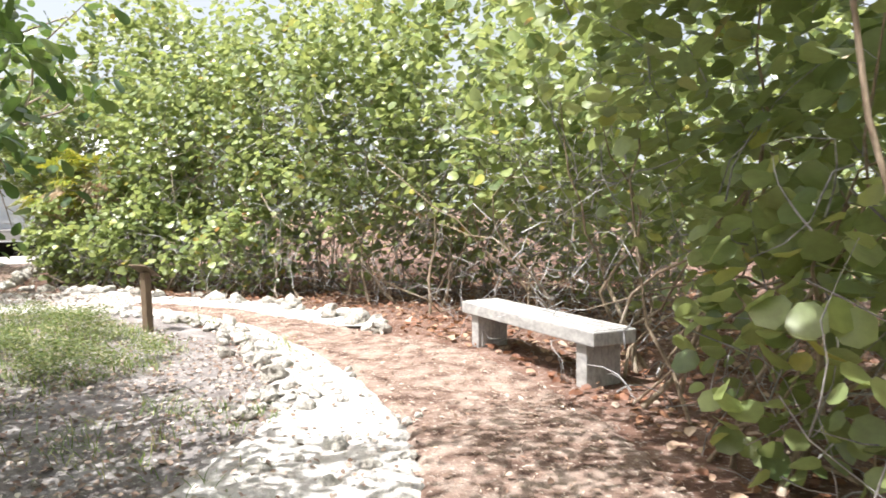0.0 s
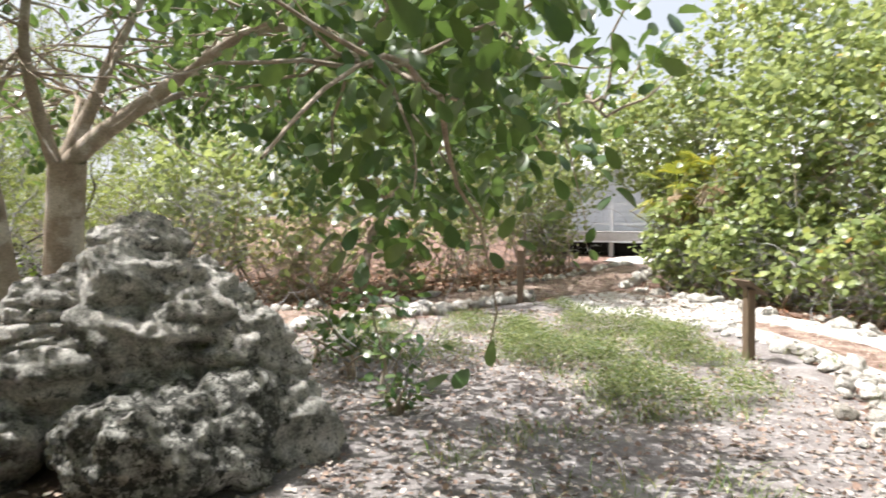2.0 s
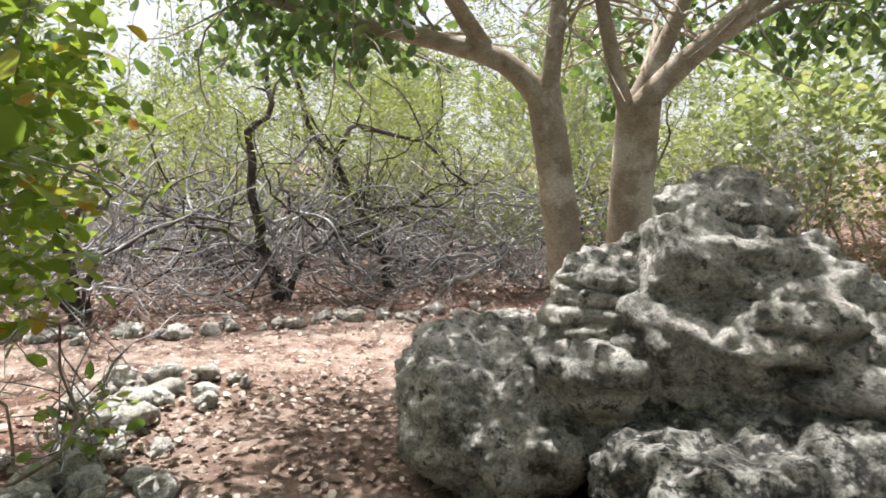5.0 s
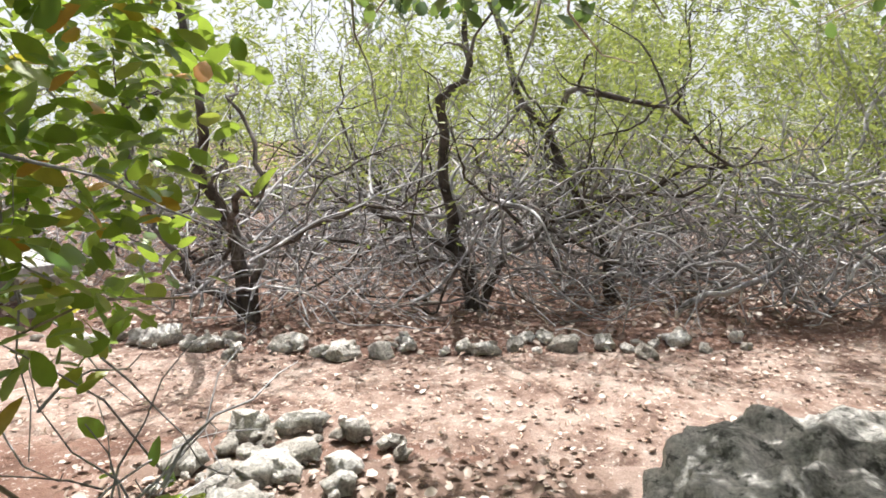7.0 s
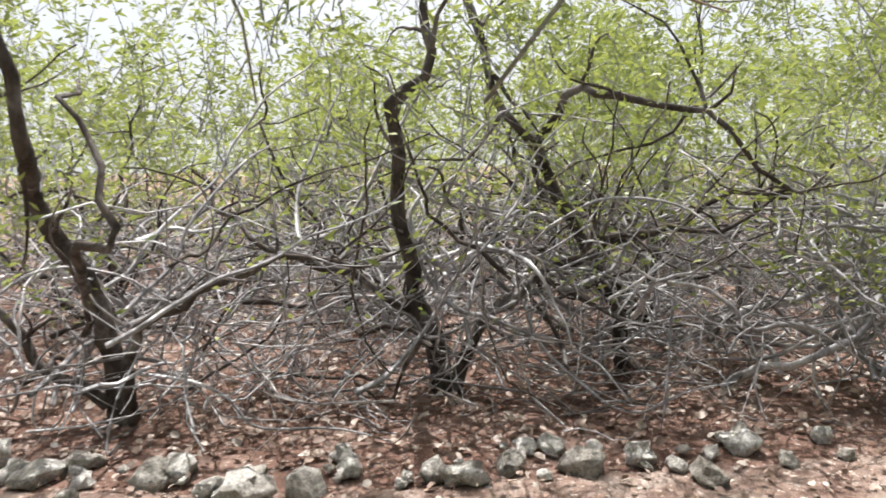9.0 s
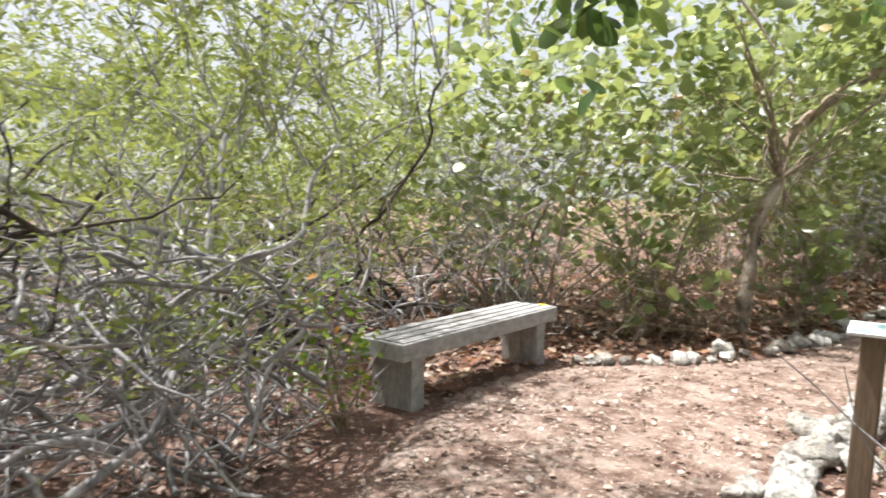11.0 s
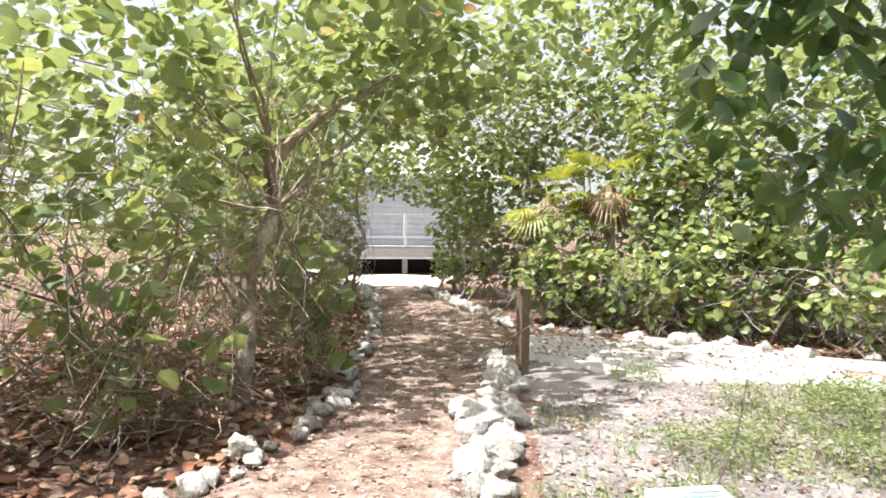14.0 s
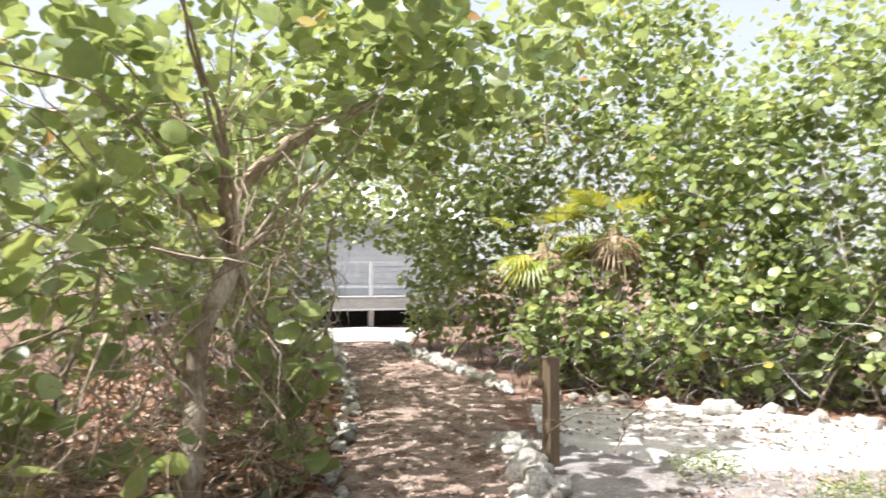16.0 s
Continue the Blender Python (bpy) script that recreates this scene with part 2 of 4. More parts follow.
M_DECK = plain_mat("grey deck timber", (0.24, 0.235, 0.23), (0.40, 0.39, 0.38), 10, 0.8, (0.4, 4, 4))
# near-black colour that stands in for the shade below the deck
M_CRAWL_SHADE = plain_mat("painted crawlspace shade", (0.015, 0.015, 0.015), (0.03, 0.028, 0.026), 5, 0.9)
M_ROOF = plain_mat("pale metal roof", (0.50, 0.53, 0.57), (0.66, 0.68, 0.71), 2, 0.4)

# ---------------------------------------------------------------- mesh helpers
def solid(name, verts, faces, mat, parent=None, smooth=True, label=""):
    me = bpy.data.meshes.new(name)
    me.from_pydata([tuple(map(float, v)) for v in verts] if not isinstance(verts, np.ndarray) else verts.tolist(), [],
                   faces.tolist() if isinstance(faces, np.ndarray) else faces)
    me.materials.append(mat)
    if smooth:
        me.polygons.foreach_set("use_smooth", [True] * len(me.polygons))
    me.update()
    ob = new(name, me)
    if parent is not None:
        ob.parent = parent
        ob.matrix_parent_inverse = parent.matrix_world.inverted()
    if label:
        ob["label"] = label
    return ob


def part(name, bm, mat, parent=None, label="", smooth=False):
    me = bpy.data.meshes.new(name)
    bm.to_mesh(me)
    bm.free()
    me.materials.append(mat)
    if smooth:
        me.polygons.foreach_set("use_smooth", [True] * len(me.polygons))
    ob = new(name, me)
    if parent is not None:
        ob.parent = parent
    if label:
        ob["label"] = label
    return ob


def thing(name, x, y, z, turn, label, category, group="", kind=""):
    e = new(name)
    e.empty_display_size = 0.1
    e.matrix_world = pose(x, y, z, 0, 0, turn)
    return tagged(e, label, category, group, kind)


def box(bm, sx, sy, sz, cx=0, cy=0, cz=0, bevel=0.0, rot=None):
    m = Matrix.Translation((cx, cy, cz)) @ (rot or Matrix.Identity(4)) @ Matrix.Diagonal((sx, sy, sz, 1))
    r = bmesh.ops.create_cube(bm, size=1, matrix=m)
    if bevel:
        es = list({e for v in r["verts"] for e in v.link_edges})
        bmesh.ops.bevel(bm, geom=es, offset=bevel, segments=2, affect="EDGES", profile=0.6)


def ground_z(x, y):
    """The lie of the land: nearly flat, a little uneven."""
    return 0.018 * math.sin(1.3 * x + 0.4 * y) * math.cos(1.1 * y - 0.3 * x) + 0.012 * math.sin(3.1 * x - 1.7) * math.sin(2.7 * y + 0.5)


def ground_zs(x, y):
    return 0.018 * np.sin(1.3 * x + 0.4 * y) * np.cos(1.1 * y - 0.3 * x) + 0.012 * np.sin(3.1 * x - 1.7) * np.sin(2.7 * y + 0.5)


def smooth_line(points, step=0.2):
    """A Catmull-Rom line through the points, sampled about every step."""
    p = np.array([points[0], *points, points[-1]], float)
    out = []
    for a, b, c, d in zip(p, p[1:], p[2:], p[3:]):
        n = max(2, int(np.linalg.norm(c - b) / step))
        for t in np.linspace(0, 1, n, endpoint=False):
            out.append(0.5 * (2 * b + (c - a) * t + (2 * a - 5 * b + 4 * c - d) * t**2 + (3 * b - a - 3 * c + d) * t**3))
    out.append(p[-2])
    return np.array(out)


class Tubes:
    """Gathers tapering tubes into one mesh."""

    def __init__(self, sides=5):
        self.sides, self.v, self.f, self.n = sides, [], [], 0

    def add(self, line, r0, r1, knob=0.0):
        line = np.asarray(line, float)
        k = len(line)
        d = np.gradient(line, axis=0)
        d /= np.linalg.norm(d, axis=1)[:, None] + 1e-9
        ref = np.array([0.31, 0.22, 0.92]) if abs(d[:, 2]).mean() < 0.8 else np.array([0.95, 0.2, 0.1])
        a = np.cross(d, ref)
        a /= np.linalg.norm(a, axis=1)[:, None] + 1e-9
        b = np.cross(d, a)
        s = self.sides
        ang = np.arange(s) * 2 * np.pi / s
        r = r0 + (r1 - r0) * np.linspace(0, 1, k) ** 0.8
        rr = r[:, None] * (1 + knob * np.random.uniform(-1, 1, (k, s)))
        ring = line[:, None] + rr[..., None] * (np.cos(ang)[None, :, None] * a[:, None] + np.sin(ang)[None, :, None] * b[:, None])
        i = self.n + np.arange(k - 1)[:, None] * s + np.arange(s)[None]
        j = self.n + np.arange(k - 1)[:, None] * s + (np.arange(s)[None] + 1) % s
        self.f.append(np.stack([i, j, j + s, i + s], -1).reshape(-1, 4))
        self.v.append(ring.reshape(-1, 3))
        self.n += k * s

    def build(self, name, mat, parent, label=""):
        if not self.v:
            return None
        ob = solid(name, np.concatenate(self.v), np.concatenate(self.f), mat, parent, True, label)
        if name in ("twig", "dead_twig"):
            ob["kind"] = "stuff"
        return ob


def wander(start, direction, length, steps=7, bend=0.25, lift=0.0):
    """A crooked line that starts out in a direction."""
    p, d = np.array(start, float), np.array(direction, float)
    d /= np.linalg.norm(d)
    out, seg = [p.copy()], length / steps
    for _ in range(steps):
        d = d + np.random.normal(0, bend, 3) + np.array([0, 0, lift])
        d /= np.linalg.norm(d)
        p = p + d * seg
        if p[2] < 0.03:
            p[2], d[2] = 0.03 + 0.02 * random.random(), abs(d[2])
        out.append(p.copy())
    return np.array(out)


def leaf_shape(kind):
    """A leaf one unit long on the xy plane, folded along its midrib, stalk at the origin."""
    if kind == "round":
        outline = [(0.0, 0.0), (0.12, 0.36), (0.45, 0.53), (0.8, 0.42), (1.0, 0.0)]
        cup = 0.16
    elif kind == "oval":
        outline = [(0.0, 0.0), (0.25, 0.17), (0.62, 0.27), (0.88, 0.2), (1.0, 0.0)]
        cup = 0.14
    elif kind == "slim":
        outline = [(0.0, 0.0), (0.45, 0.15), (1.0, 0.0)]
        cup = 0.05
    else:
        outline = [(0.0, 0.0), (0.3, 0.3), (0.75, 0.34), (1.0, 0.0)]
        cup = 0.35
    up = [(x, y, cup * y * 0.9 - 0.22 * x * x) for x, y in outline]
    mid = [(x, 0.0, -0.22 * x * x) for x, _ in outline[1:-1]]
    dn = [(x, -y, z) for x, y, z in up[1:-1]]
    v = up + mid + dn
    n, k = len(up), len(mid)
    f = []
    for side in (0, 1):
        o = (lambda i: i) if side == 0 else (lambda i: n + k + i - 1 if 0 < i < n - 1 else i)
        m = lambda i: 0 if i == 0 else (n - 1 if i == n - 1 else n + i - 1)
        for i in range(n - 1):
            q = [m(i), m(i + 1), o(i + 1), o(i)]
            q = list(dict.fromkeys(q))
            if len(q) > 2:
                f.append(q if side else q[::-1])
    return np.array(v), f


SHAPES = {k: leaf_shape(k) for k in ("round", "oval", "slim", "dry")}


def frames_for(n, droop=0.25, up=1.0):
    """Random leaf axes: along the leaf, across it and its normal, mostly facing up."""
    az = np.random.uniform(0, 2 * np.pi, n)
    x = np.stack([np.cos(az), np.sin(az), np.random.normal(-droop, 0.35, n)], 1)
    x /= np.linalg.norm(x, axis=1)[:, None]
    nrm = np.stack([np.random.normal(-0.25 if up < 1.5 else 0, 0.65, n), np.random.normal(-0.15 if up < 1.5 else 0, 0.65, n), np.full(n, up)], 1)
    y = np.cross(nrm, x)
    y /= np.linalg.norm(y, axis=1)[:, None] + 1e-9
    return x, y, np.cross(x, y)


def leaf_cloud(name, pos, size, kind, mat, parent=None, droop=0.25, up=1.0, label="", stuff=True):
    """Many small leaves as one mesh."""
    pos = np.asarray(pos, float)
    n = len(pos)
    if n == 0:
        return None
    sv, sf = SHAPES[kind]
    x, y, z = frames_for(n, droop, up)
    s = np.asarray(size)[:, None, None] if np.ndim(size) else np.full((n, 1, 1), size)
    v = pos[:, None] + s * (sv[None, :, :1] * x[:, None] + sv[None, :, 1:2] * y[:, None] + sv[None, :, 2:] * z[:, None])
    k = len(sv)
    faces = []
    by = {}
    for f in sf:
        by.setdefault(len(f), []).append(f)
    off = (np.arange(n) * k)[:, None, None]
    for fs in by.values():
        faces += (np.array(fs)[None] + off).reshape(-1, len(fs[0])).tolist()
    ob = solid(name, v.reshape(-1, 3), faces, mat, parent, True, label)
    if stuff:
        ob["kind"] = "stuff"
    return ob


LEAF_MESHES = {}


def single_leaf(kind, mat):
    key = (kind, mat.name)
    if key not in LEAF_MESHES:
        sv, sf = SHAPES[kind]
        me = bpy.data.meshes.new("leaf")
        me.from_pydata(sv.tolist(), [], sf)
        me.polygons.foreach_set("use_smooth", [True] * len(me.polygons))
        me.materials.append(mat)
        LEAF_MESHES[key] = me
    return LEAF_MESHES[key]


def single_leaves(pos, size, kind, mat, parent, droop=0.25, up=1.0):
    """Leaves close to the walk, each an object of its own on one mesh."""
    me = single_leaf(kind, mat)
    x, y, z = frames_for(len(pos), droop, up)
    inv = parent.matrix_world.inverted()
    for p, s, a, b, c in zip(pos, size, x, y, z):
        ob = new("leaf", me)
        ob.parent = parent
        m = Matrix(((a[0], b[0], c[0], p[0]), (a[1], b[1], c[1], p[1]), (a[2], b[2], c[2], p[2]), (0, 0, 0, 1)))
        ob.matrix_local = inv @ m @ Matrix.Diagonal((s, s, s, 1))

# ---------------------------------------------------------------- ground and paths
def ground_sheet():
    xs = np.concatenate([[-900, -300, -120, -60, -40], np.arange(-30, 14.01, 0.25), [25, 50, 120, 300, 900]])
    ys = np.concatenate([[-900, -300, -120, -50, -25], np.arange(-14, 34.01, 0.25), [45, 70, 140, 300, 900]])
    gx, gy = np.meshgrid(xs, ys)
    v = np.stack([gx, gy, ground_zs(gx, gy)], -1).reshape(-1, 3)
    w, h = len(xs), len(ys)
    i = (np.arange(h - 1)[:, None] * w + np.arange(w - 1)[None]).reshape(-1)
    f = np.stack([i, i + 1, i + w + 1, i + w], 1)
    return tagged(solid("ground", v, f, M_FOREST), "reddish-brown woodland floor strewn with dead leaves", "ground", kind="structure")


def strip(name, left, right, mat, lift, label, category, rag=0.06):
    """A strip of ground between two lines, draped over the land, with ragged edges."""
    a, b = smooth_line(left, 0.1), smooth_line(right, 0.1)
    n = 2 * max(len(a), len(b))
    pick = lambda p: np.stack([np.interp(np.linspace(0, 1, n), np.linspace(0, 1, len(p)), p[:, k]) for k in (0, 1)], 1)
    a, b = pick(a), pick(b)
    cols = 15
    u = np.linspace(0, 1, cols)[None, :, None]
    g = a[:, None] * (1 - u) + b[:, None] * u
    side = (b - a) / (np.linalg.norm(b - a, axis=1)[:, None] + 1e-9)
    jit = np.random.normal(0, rag, n)
    jit2 = np.random.normal(0, rag, n)
    g[:, 0] += side * jit[:, None]
    g[:, -1] += side * jit2[:, None]
    z = ground_zs(g[..., 0], g[..., 1]) + lift
    z[:, 0] -= lift + 0.02
    z[:, -1] -= lift + 0.02
    v = np.concatenate([g, z[..., None]], -1).reshape(-1, 3)
    i = (np.arange(n - 1)[:, None] * cols + np.arange(cols - 1)[None]).reshape(-1)
    return tagged(solid(name, v, np.stack([i, i + 1, i + cols + 1, i + cols], 1), mat), label, category, kind="structure")


P1_IN = [(0.1, -3.0), (0.35, 1.2), (0.5, 3.2), (0.55, 4.25), (0.33, 5.3), (-0.27, 6.55), (-0.95, 7.7), (-1.9, 8.95), (-3.2, 9.95), (-4.7, 10.9), (-6.2, 11.5), (-7.6, 11.7)]
P1_OUT = [(1.7, -3.0), (1.85, 1.2), (1.9, 3.2), (1.88, 4.8), (1.5, 6.3), (0.7, 7.8), (-0.3, 8.6), (-1.3, 9.9), (-2.9, 11.15), (-4.6, 11.85), (-6.2, 12.6), (-7.7, 13.2)]
P2_LEFT = [(-4.9, -6.0), (-5.55, -2.4), (-5.8, -1.3), (-6.15, -0.1), (-6.65, 0.9), (-7.25, 2.0), (-8.0, 3.1), (-9.1, 4.4), (-9.25, 5.7), (-8.75, 6.6), (-8.6, 7.6), (-8.85, 8.9), (-9.15, 10.2), (-9.6, 12.2), (-10.6, 15.2), (-12.0, 19.2)]
P2_RIGHT = [(-3.2, -6.0), (-3.9, -2.4), (-4.2, -1.2), (-4.65, -0.2), (-4.95, 0.65), (-5.1, 1.6), (-5.75, 2.7), (-6.6, 4.0), (-7.05, 5.1), (-7.3, 6.5), (-7.42, 8.2), (-7.6, 10.0), (-7.75, 11.6), (-8.0, 13.3), (-8.9, 15.1), (-10.9, 19.6)]
ground_sheet()
strip("dirt_clearing", [(1.6, 1.3), (-1.5, 1.5), (-3.0, 0.6), (-4.3, -0.6)], [(0.3, 4.2), (-2.0, 3.4), (-4.0, 3.2), (-5.6, 2.6)], M_CLEARING, 0.008, "brown dusty clearing of gravel and leaf scraps beside the boulders", "ground", 0.1)
strip("island_ground", [(-5.7, 2.9), (-6.7, 4.3), (-7.2, 6.5), (-7.4, 8.5), (-7.5, 10.6), (-6.2, 11.6)], [(-0.3, 3.4), (0.2, 4.3), (-0.2, 5.8), (-1.2, 7.7), (-2.6, 9.4), (-5.4, 11.2)], M_ISLAND, 0.012, "grey gravel island between the two paths", "ground", 0.1)
strip("path_west", P2_LEFT, P2_RIGHT, M_MULCH, 0.02, "reddish wood-mulch footpath lined with pale stones", "path")
strip("path_east", P1_IN, P1_OUT, M_MULCH, 0.026, "curving reddish-orange mulch footpath", "path")
strip("marl_edge_inner", [(-0.75, 3.4), (-0.65, 4.4), (-0.5, 5.5), (-0.9, 6.6), (-1.45, 7.8), (-2.2, 8.9), (-3.3, 9.7), (-4.7, 10.6)], [(0.6, 3.4), (0.66, 4.3), (0.45, 5.3), (-0.15, 6.6), (-0.85, 7.8), (-1.75, 9.0), (-3.1, 10.1), (-4.6, 11.05)], M_MARL, 0.034, "bright white crushed-marl edge of the path", "path edge", 0.08)
strip("marl_edge_outer", [(-0.75, 9.0), (-1.7, 9.7), (-3.1, 10.7), (-4.7, 11.2), (-6.3, 11.9)], [(-0.2, 8.9), (-1.2, 10.1), (-2.9, 11.4), (-4.6, 12.1), (-6.3, 12.9)], M_MARL, 0.038, "bright white crushed-marl edge of the path", "path edge", 0.08)
strip("marl_branch", [(-7.5, 10.9), (-6.4, 10.0), (-5.2, 10.2), (-4.2, 10.5)], [(-7.6, 12.6), (-6.5, 12.5), (-5.3, 12.0), (-4.2, 11.6)], M_MARL, 0.042, "bright white crushed-marl side path", "path", 0.1)
strip("gravel_forecourt", [(-13.2, 19.1), (-14.6, 21.6)], [(-10.4, 19.1), (-10.6, 23.4)], M_MARL, 0.046, "pale gravel strip before the cottage", "ground", 0.1)


def inside(poly, x, y):
    hit = np.zeros(len(x), bool)
    q = np.array(poly)
    for (ax, ay), (bx, by) in zip(q, np.roll(q, -1, 0)):
        cross = (ay > y) != (by > y)
        hit ^= cross & (x < (bx - ax) * (y - ay) / (by - ay + 1e-12) + ax)
    return hit


# ---------------------------------------------------------------- rocks
def stone_mesh(seed, rough=0.28):
    bm = bmesh.new()
    bmesh.ops.create_icosphere(bm, subdivisions=2, radius=1.0)
    for v in bm.verts:
        d = v.co.normalized()
        s = 1 + rough * noise.noise(d * 1.6 + Vector((seed * 7.3, seed, 3))) + 0.4 * rough * noise.noise(d * 4 + Vector((seed, 0, 0)))
        v.co = d * s
    me = bpy.data.meshes.new("stone")
    bm.to_mesh(me)
    bm.free()
    me.polygons.foreach_set("use_smooth", [i % 3 > 0 for i in range(len(me.polygons))])
    me.materials.append(M_STONE)
    return me


STONES = [stone_mesh(k, 0.75) for k in range(11)]


def edging(label, line, spacing, lo, hi, spread=0.07, rows=1):
    """Stones laid along a path's edge, each one an object of its own."""
    pts = smooth_line(line, 0.03)
    far = np.r_[0, np.cumsum(np.linalg.norm(np.diff(pts, axis=0), axis=1))]
    e = thing("stone_edging", pts[0][0], pts[0][1], 0, 0, label, "stone edging", "stone edgings")
    d = 0.0
    while d < far[-1]:
        for _ in range(rows):
            x = np.interp(d, far, pts[:, 0]) + random.gauss(0, spread)
            y = np.interp(d, far, pts[:, 1]) + random.gauss(0, spread)
            s = random.choice((0.4, 0.6, 0.85, 1.0, 1.0, 1.25)) * random.uniform(lo, hi) * 0.9
            ob = new("stone", random.choice(STONES))
            ob.parent = e
            ob.matrix_local = e.matrix_world.inverted() @ (pose(x, y, ground_z(x, y) + 0.03 + 0.18 * s, random.uniform(-25, 25), random.uniform(-25, 25), random.uniform(0, 360))
                               @ Matrix.Diagonal((s * random.uniform(0.9, 1.5), s, s * random.uniform(0.6, 0.85), 1)))
        d += spacing * random.uniform(0.35, 1.5)


edging("pale limestone lumps lining the mulch path", P2_LEFT[1:6], 0.075, 0.035, 0.10, 0.11)
edging("pale limestone lumps lining the mulch path", [(-9.3, 5.75), (-8.85, 6.5), (-8.65, 7.5), (-8.9, 8.9), (-9.2, 10.2), (-9.65, 12.2), (-10.65, 15.2), (-12.1, 19.0)], 0.15, 0.045, 0.10, 0.07)
edging("pile of white limestone lumps beside the path", [(-6.85, 4.7), (-7.05, 5.3), (-7.3, 6.5), (-7.42, 8.2), (-7.55, 9.6), (-7.6, 10.5)], 0.10, 0.05, 0.125, 0.08, 2)
edging("pale limestone lumps lining the mulch path", [(-7.9, 13.3), (-8.85, 15.1), (-10.8, 19.4)], 0.24, 0.08, 0.17, 0.06)
edging("white limestone lumps below the shrubs", [(-3.4, 0.75), (-4.0, 0.25), (-4.5, 0.05), (-4.85, 0.75)], 0.07, 0.045, 0.105, 0.17, 2)
edging("white limestone lumps lining the curved path", [(-0.2, 8.75), (-1.3, 10.0), (-2.9, 11.25), (-4.6, 11.95), (-6.3, 12.7), (-7.6, 13.2)], 0.2, 0.05, 0.15, 0.1, 1)
edging("small white limestone lumps lining the curved path", [(-0.5, 5.5), (-0.75, 6.4), (-1.3, 7.6), (-2.1, 8.8), (-3.2, 9.7), (-4.6, 10.6)], 0.15, 0.04, 0.10, 0.12, 2)
edging("small white limestone lumps beside the island", [(0.3, 4.0), (0.15, 5.3), (-0.45, 6.5)], 0.17, 0.025, 0.06, 0.2, 2)


def lumpy(name, cx, cy, cz, rx, ry, rz, seed, turn=0.0, parent=None, label="", sub=6, strata=1.0, mat=None, boxy=0.16, taper=0.0):
    """A weathered limestone boulder: ledges of uneven depth, undercut joints, hollows and pits."""
    bm = bmesh.new()
    bmesh.ops.create_icosphere(bm, subdivisions=sub, radius=1.0)
    o = Vector((seed * 3.7, seed * 1.9, seed))
    rot = Matrix.Rotation(radians(turn), 3, "Z")
    small = min(rx, ry, rz)
    for v in bm.verts:
        d = v.co.normalized()
        p = Vector((d.x * rx, d.y * ry, d.z * rz)) * max(abs(d.x), abs(d.y), abs(d.z)) ** -boxy
        p.x, p.y = p.x * (1 - taper * d.z), p.y * (1 - taper * d.z)
        q = rot @ p + Vector((cx, cy, cz))
        big = 0.34 * small * noise.noise(q * 1.6 + o) + 0.20 * small * noise.noise(q * 3.4 + o)
        # beds about a hand thick, each set in or out by its own amount
        bed = (q.z + 0.10 * noise.noise(q * 1.3 + o) + 0.03 * noise.noise(q * 5 + o)) / 0.105
        k, u = math.floor(bed), bed - math.floor(bed)
        step = 0.14 * noise.noise(Vector((q.x * 2.2, q.y * 2.2, k * 4.7 + seed)))
        joint = -0.035 * max(0.0, 1 - min(u, 1 - u) / 0.16)
        side = 1 - 0.7 * abs(d.z) ** 3
        cell = noise.voronoi(q * 8.0 + o)[0][0]
        pits = -0.11 * max(0.0, 0.34 - cell)
        cup = -0.16 * max(0.0, noise.noise(q * 5.2 - o) - 0.22)
        fine = 0.050 * noise.noise(q * 10 + o) + 0.022 * noise.noise(q * 25 + o)
        v.co = q + (rot @ d) * (big + strata * side * (step + joint) + pits + cup + fine)
    ob = part(name, bm, mat or M_ROCK, None, label, True)
    if parent:
        ob.parent = parent
        ob.matrix_parent_inverse = parent.matrix_world.inverted()
    return ob


rocks = thing("boulder_outcrop", -3.75, 3.4, 0, 0, "tall pile of grey pitted limestone boulders under the tree", "boulder")
lumpy("base_boulder", -3.34, 3.44, 0.14, 0.52, 0.66, 0.40, 1, 12, rocks, "dark lichened limestone base", strata=0.2, mat=M_ROCK_DARK)
lumpy("middle_boulder", -3.86, 3.44, 0.60, 0.52, 0.64, 0.66, 2, -6, rocks, taper=0.38)
lumpy("cap_boulder", -3.98, 3.42, 0.98, 0.40, 0.44, 0.38, 3, 20, rocks, "pale ledged limestone cap", taper=0.35)
lumpy("shoulder_boulder", -3.96, 3.02, 0.80, 0.40, 0.38, 0.25, 4, 0, rocks, "overhanging limestone ledge", taper=0.15)
lumpy("side_boulder", -3.66, 3.86, 0.42, 0.44, 0.42, 0.54, 5, 0, rocks, sub=5, taper=0.3)
lumpy("foot_boulder", -3.38, 4.02, 0.10, 0.36, 0.32, 0.38, 6, 8, rocks, sub=5, strata=0.4, taper=0.2)
lumpy("neck_boulder", -3.92, 2.90, 0.48, 0.40, 0.34, 0.38, 7, 0, rocks, sub=5)
low = lumpy("boulder", -4.22, 2.44, 0.27, 0.76, 0.56, 0.34, 8, 10, None, strata=0.3, boxy=0.24, taper=0.12)
tagged(low, "long low lichened limestone boulder leaning on the rock pile", "boulder")
back = lumpy("boulder", -4.75, 2.98, 0.16, 0.36, 0.36, 0.30, 9, 0, None, sub=5)
tagged(back, "grey limestone boulder at the foot of the tree", "boulder")
st = lumpy("boulder", -5.62, 2.75, 0.08, 0.14, 0.12, 0.15, 10, 0, None, sub=4, strata=0.3)
tagged(st, "small upright limestone lump beside the path", "boulder")

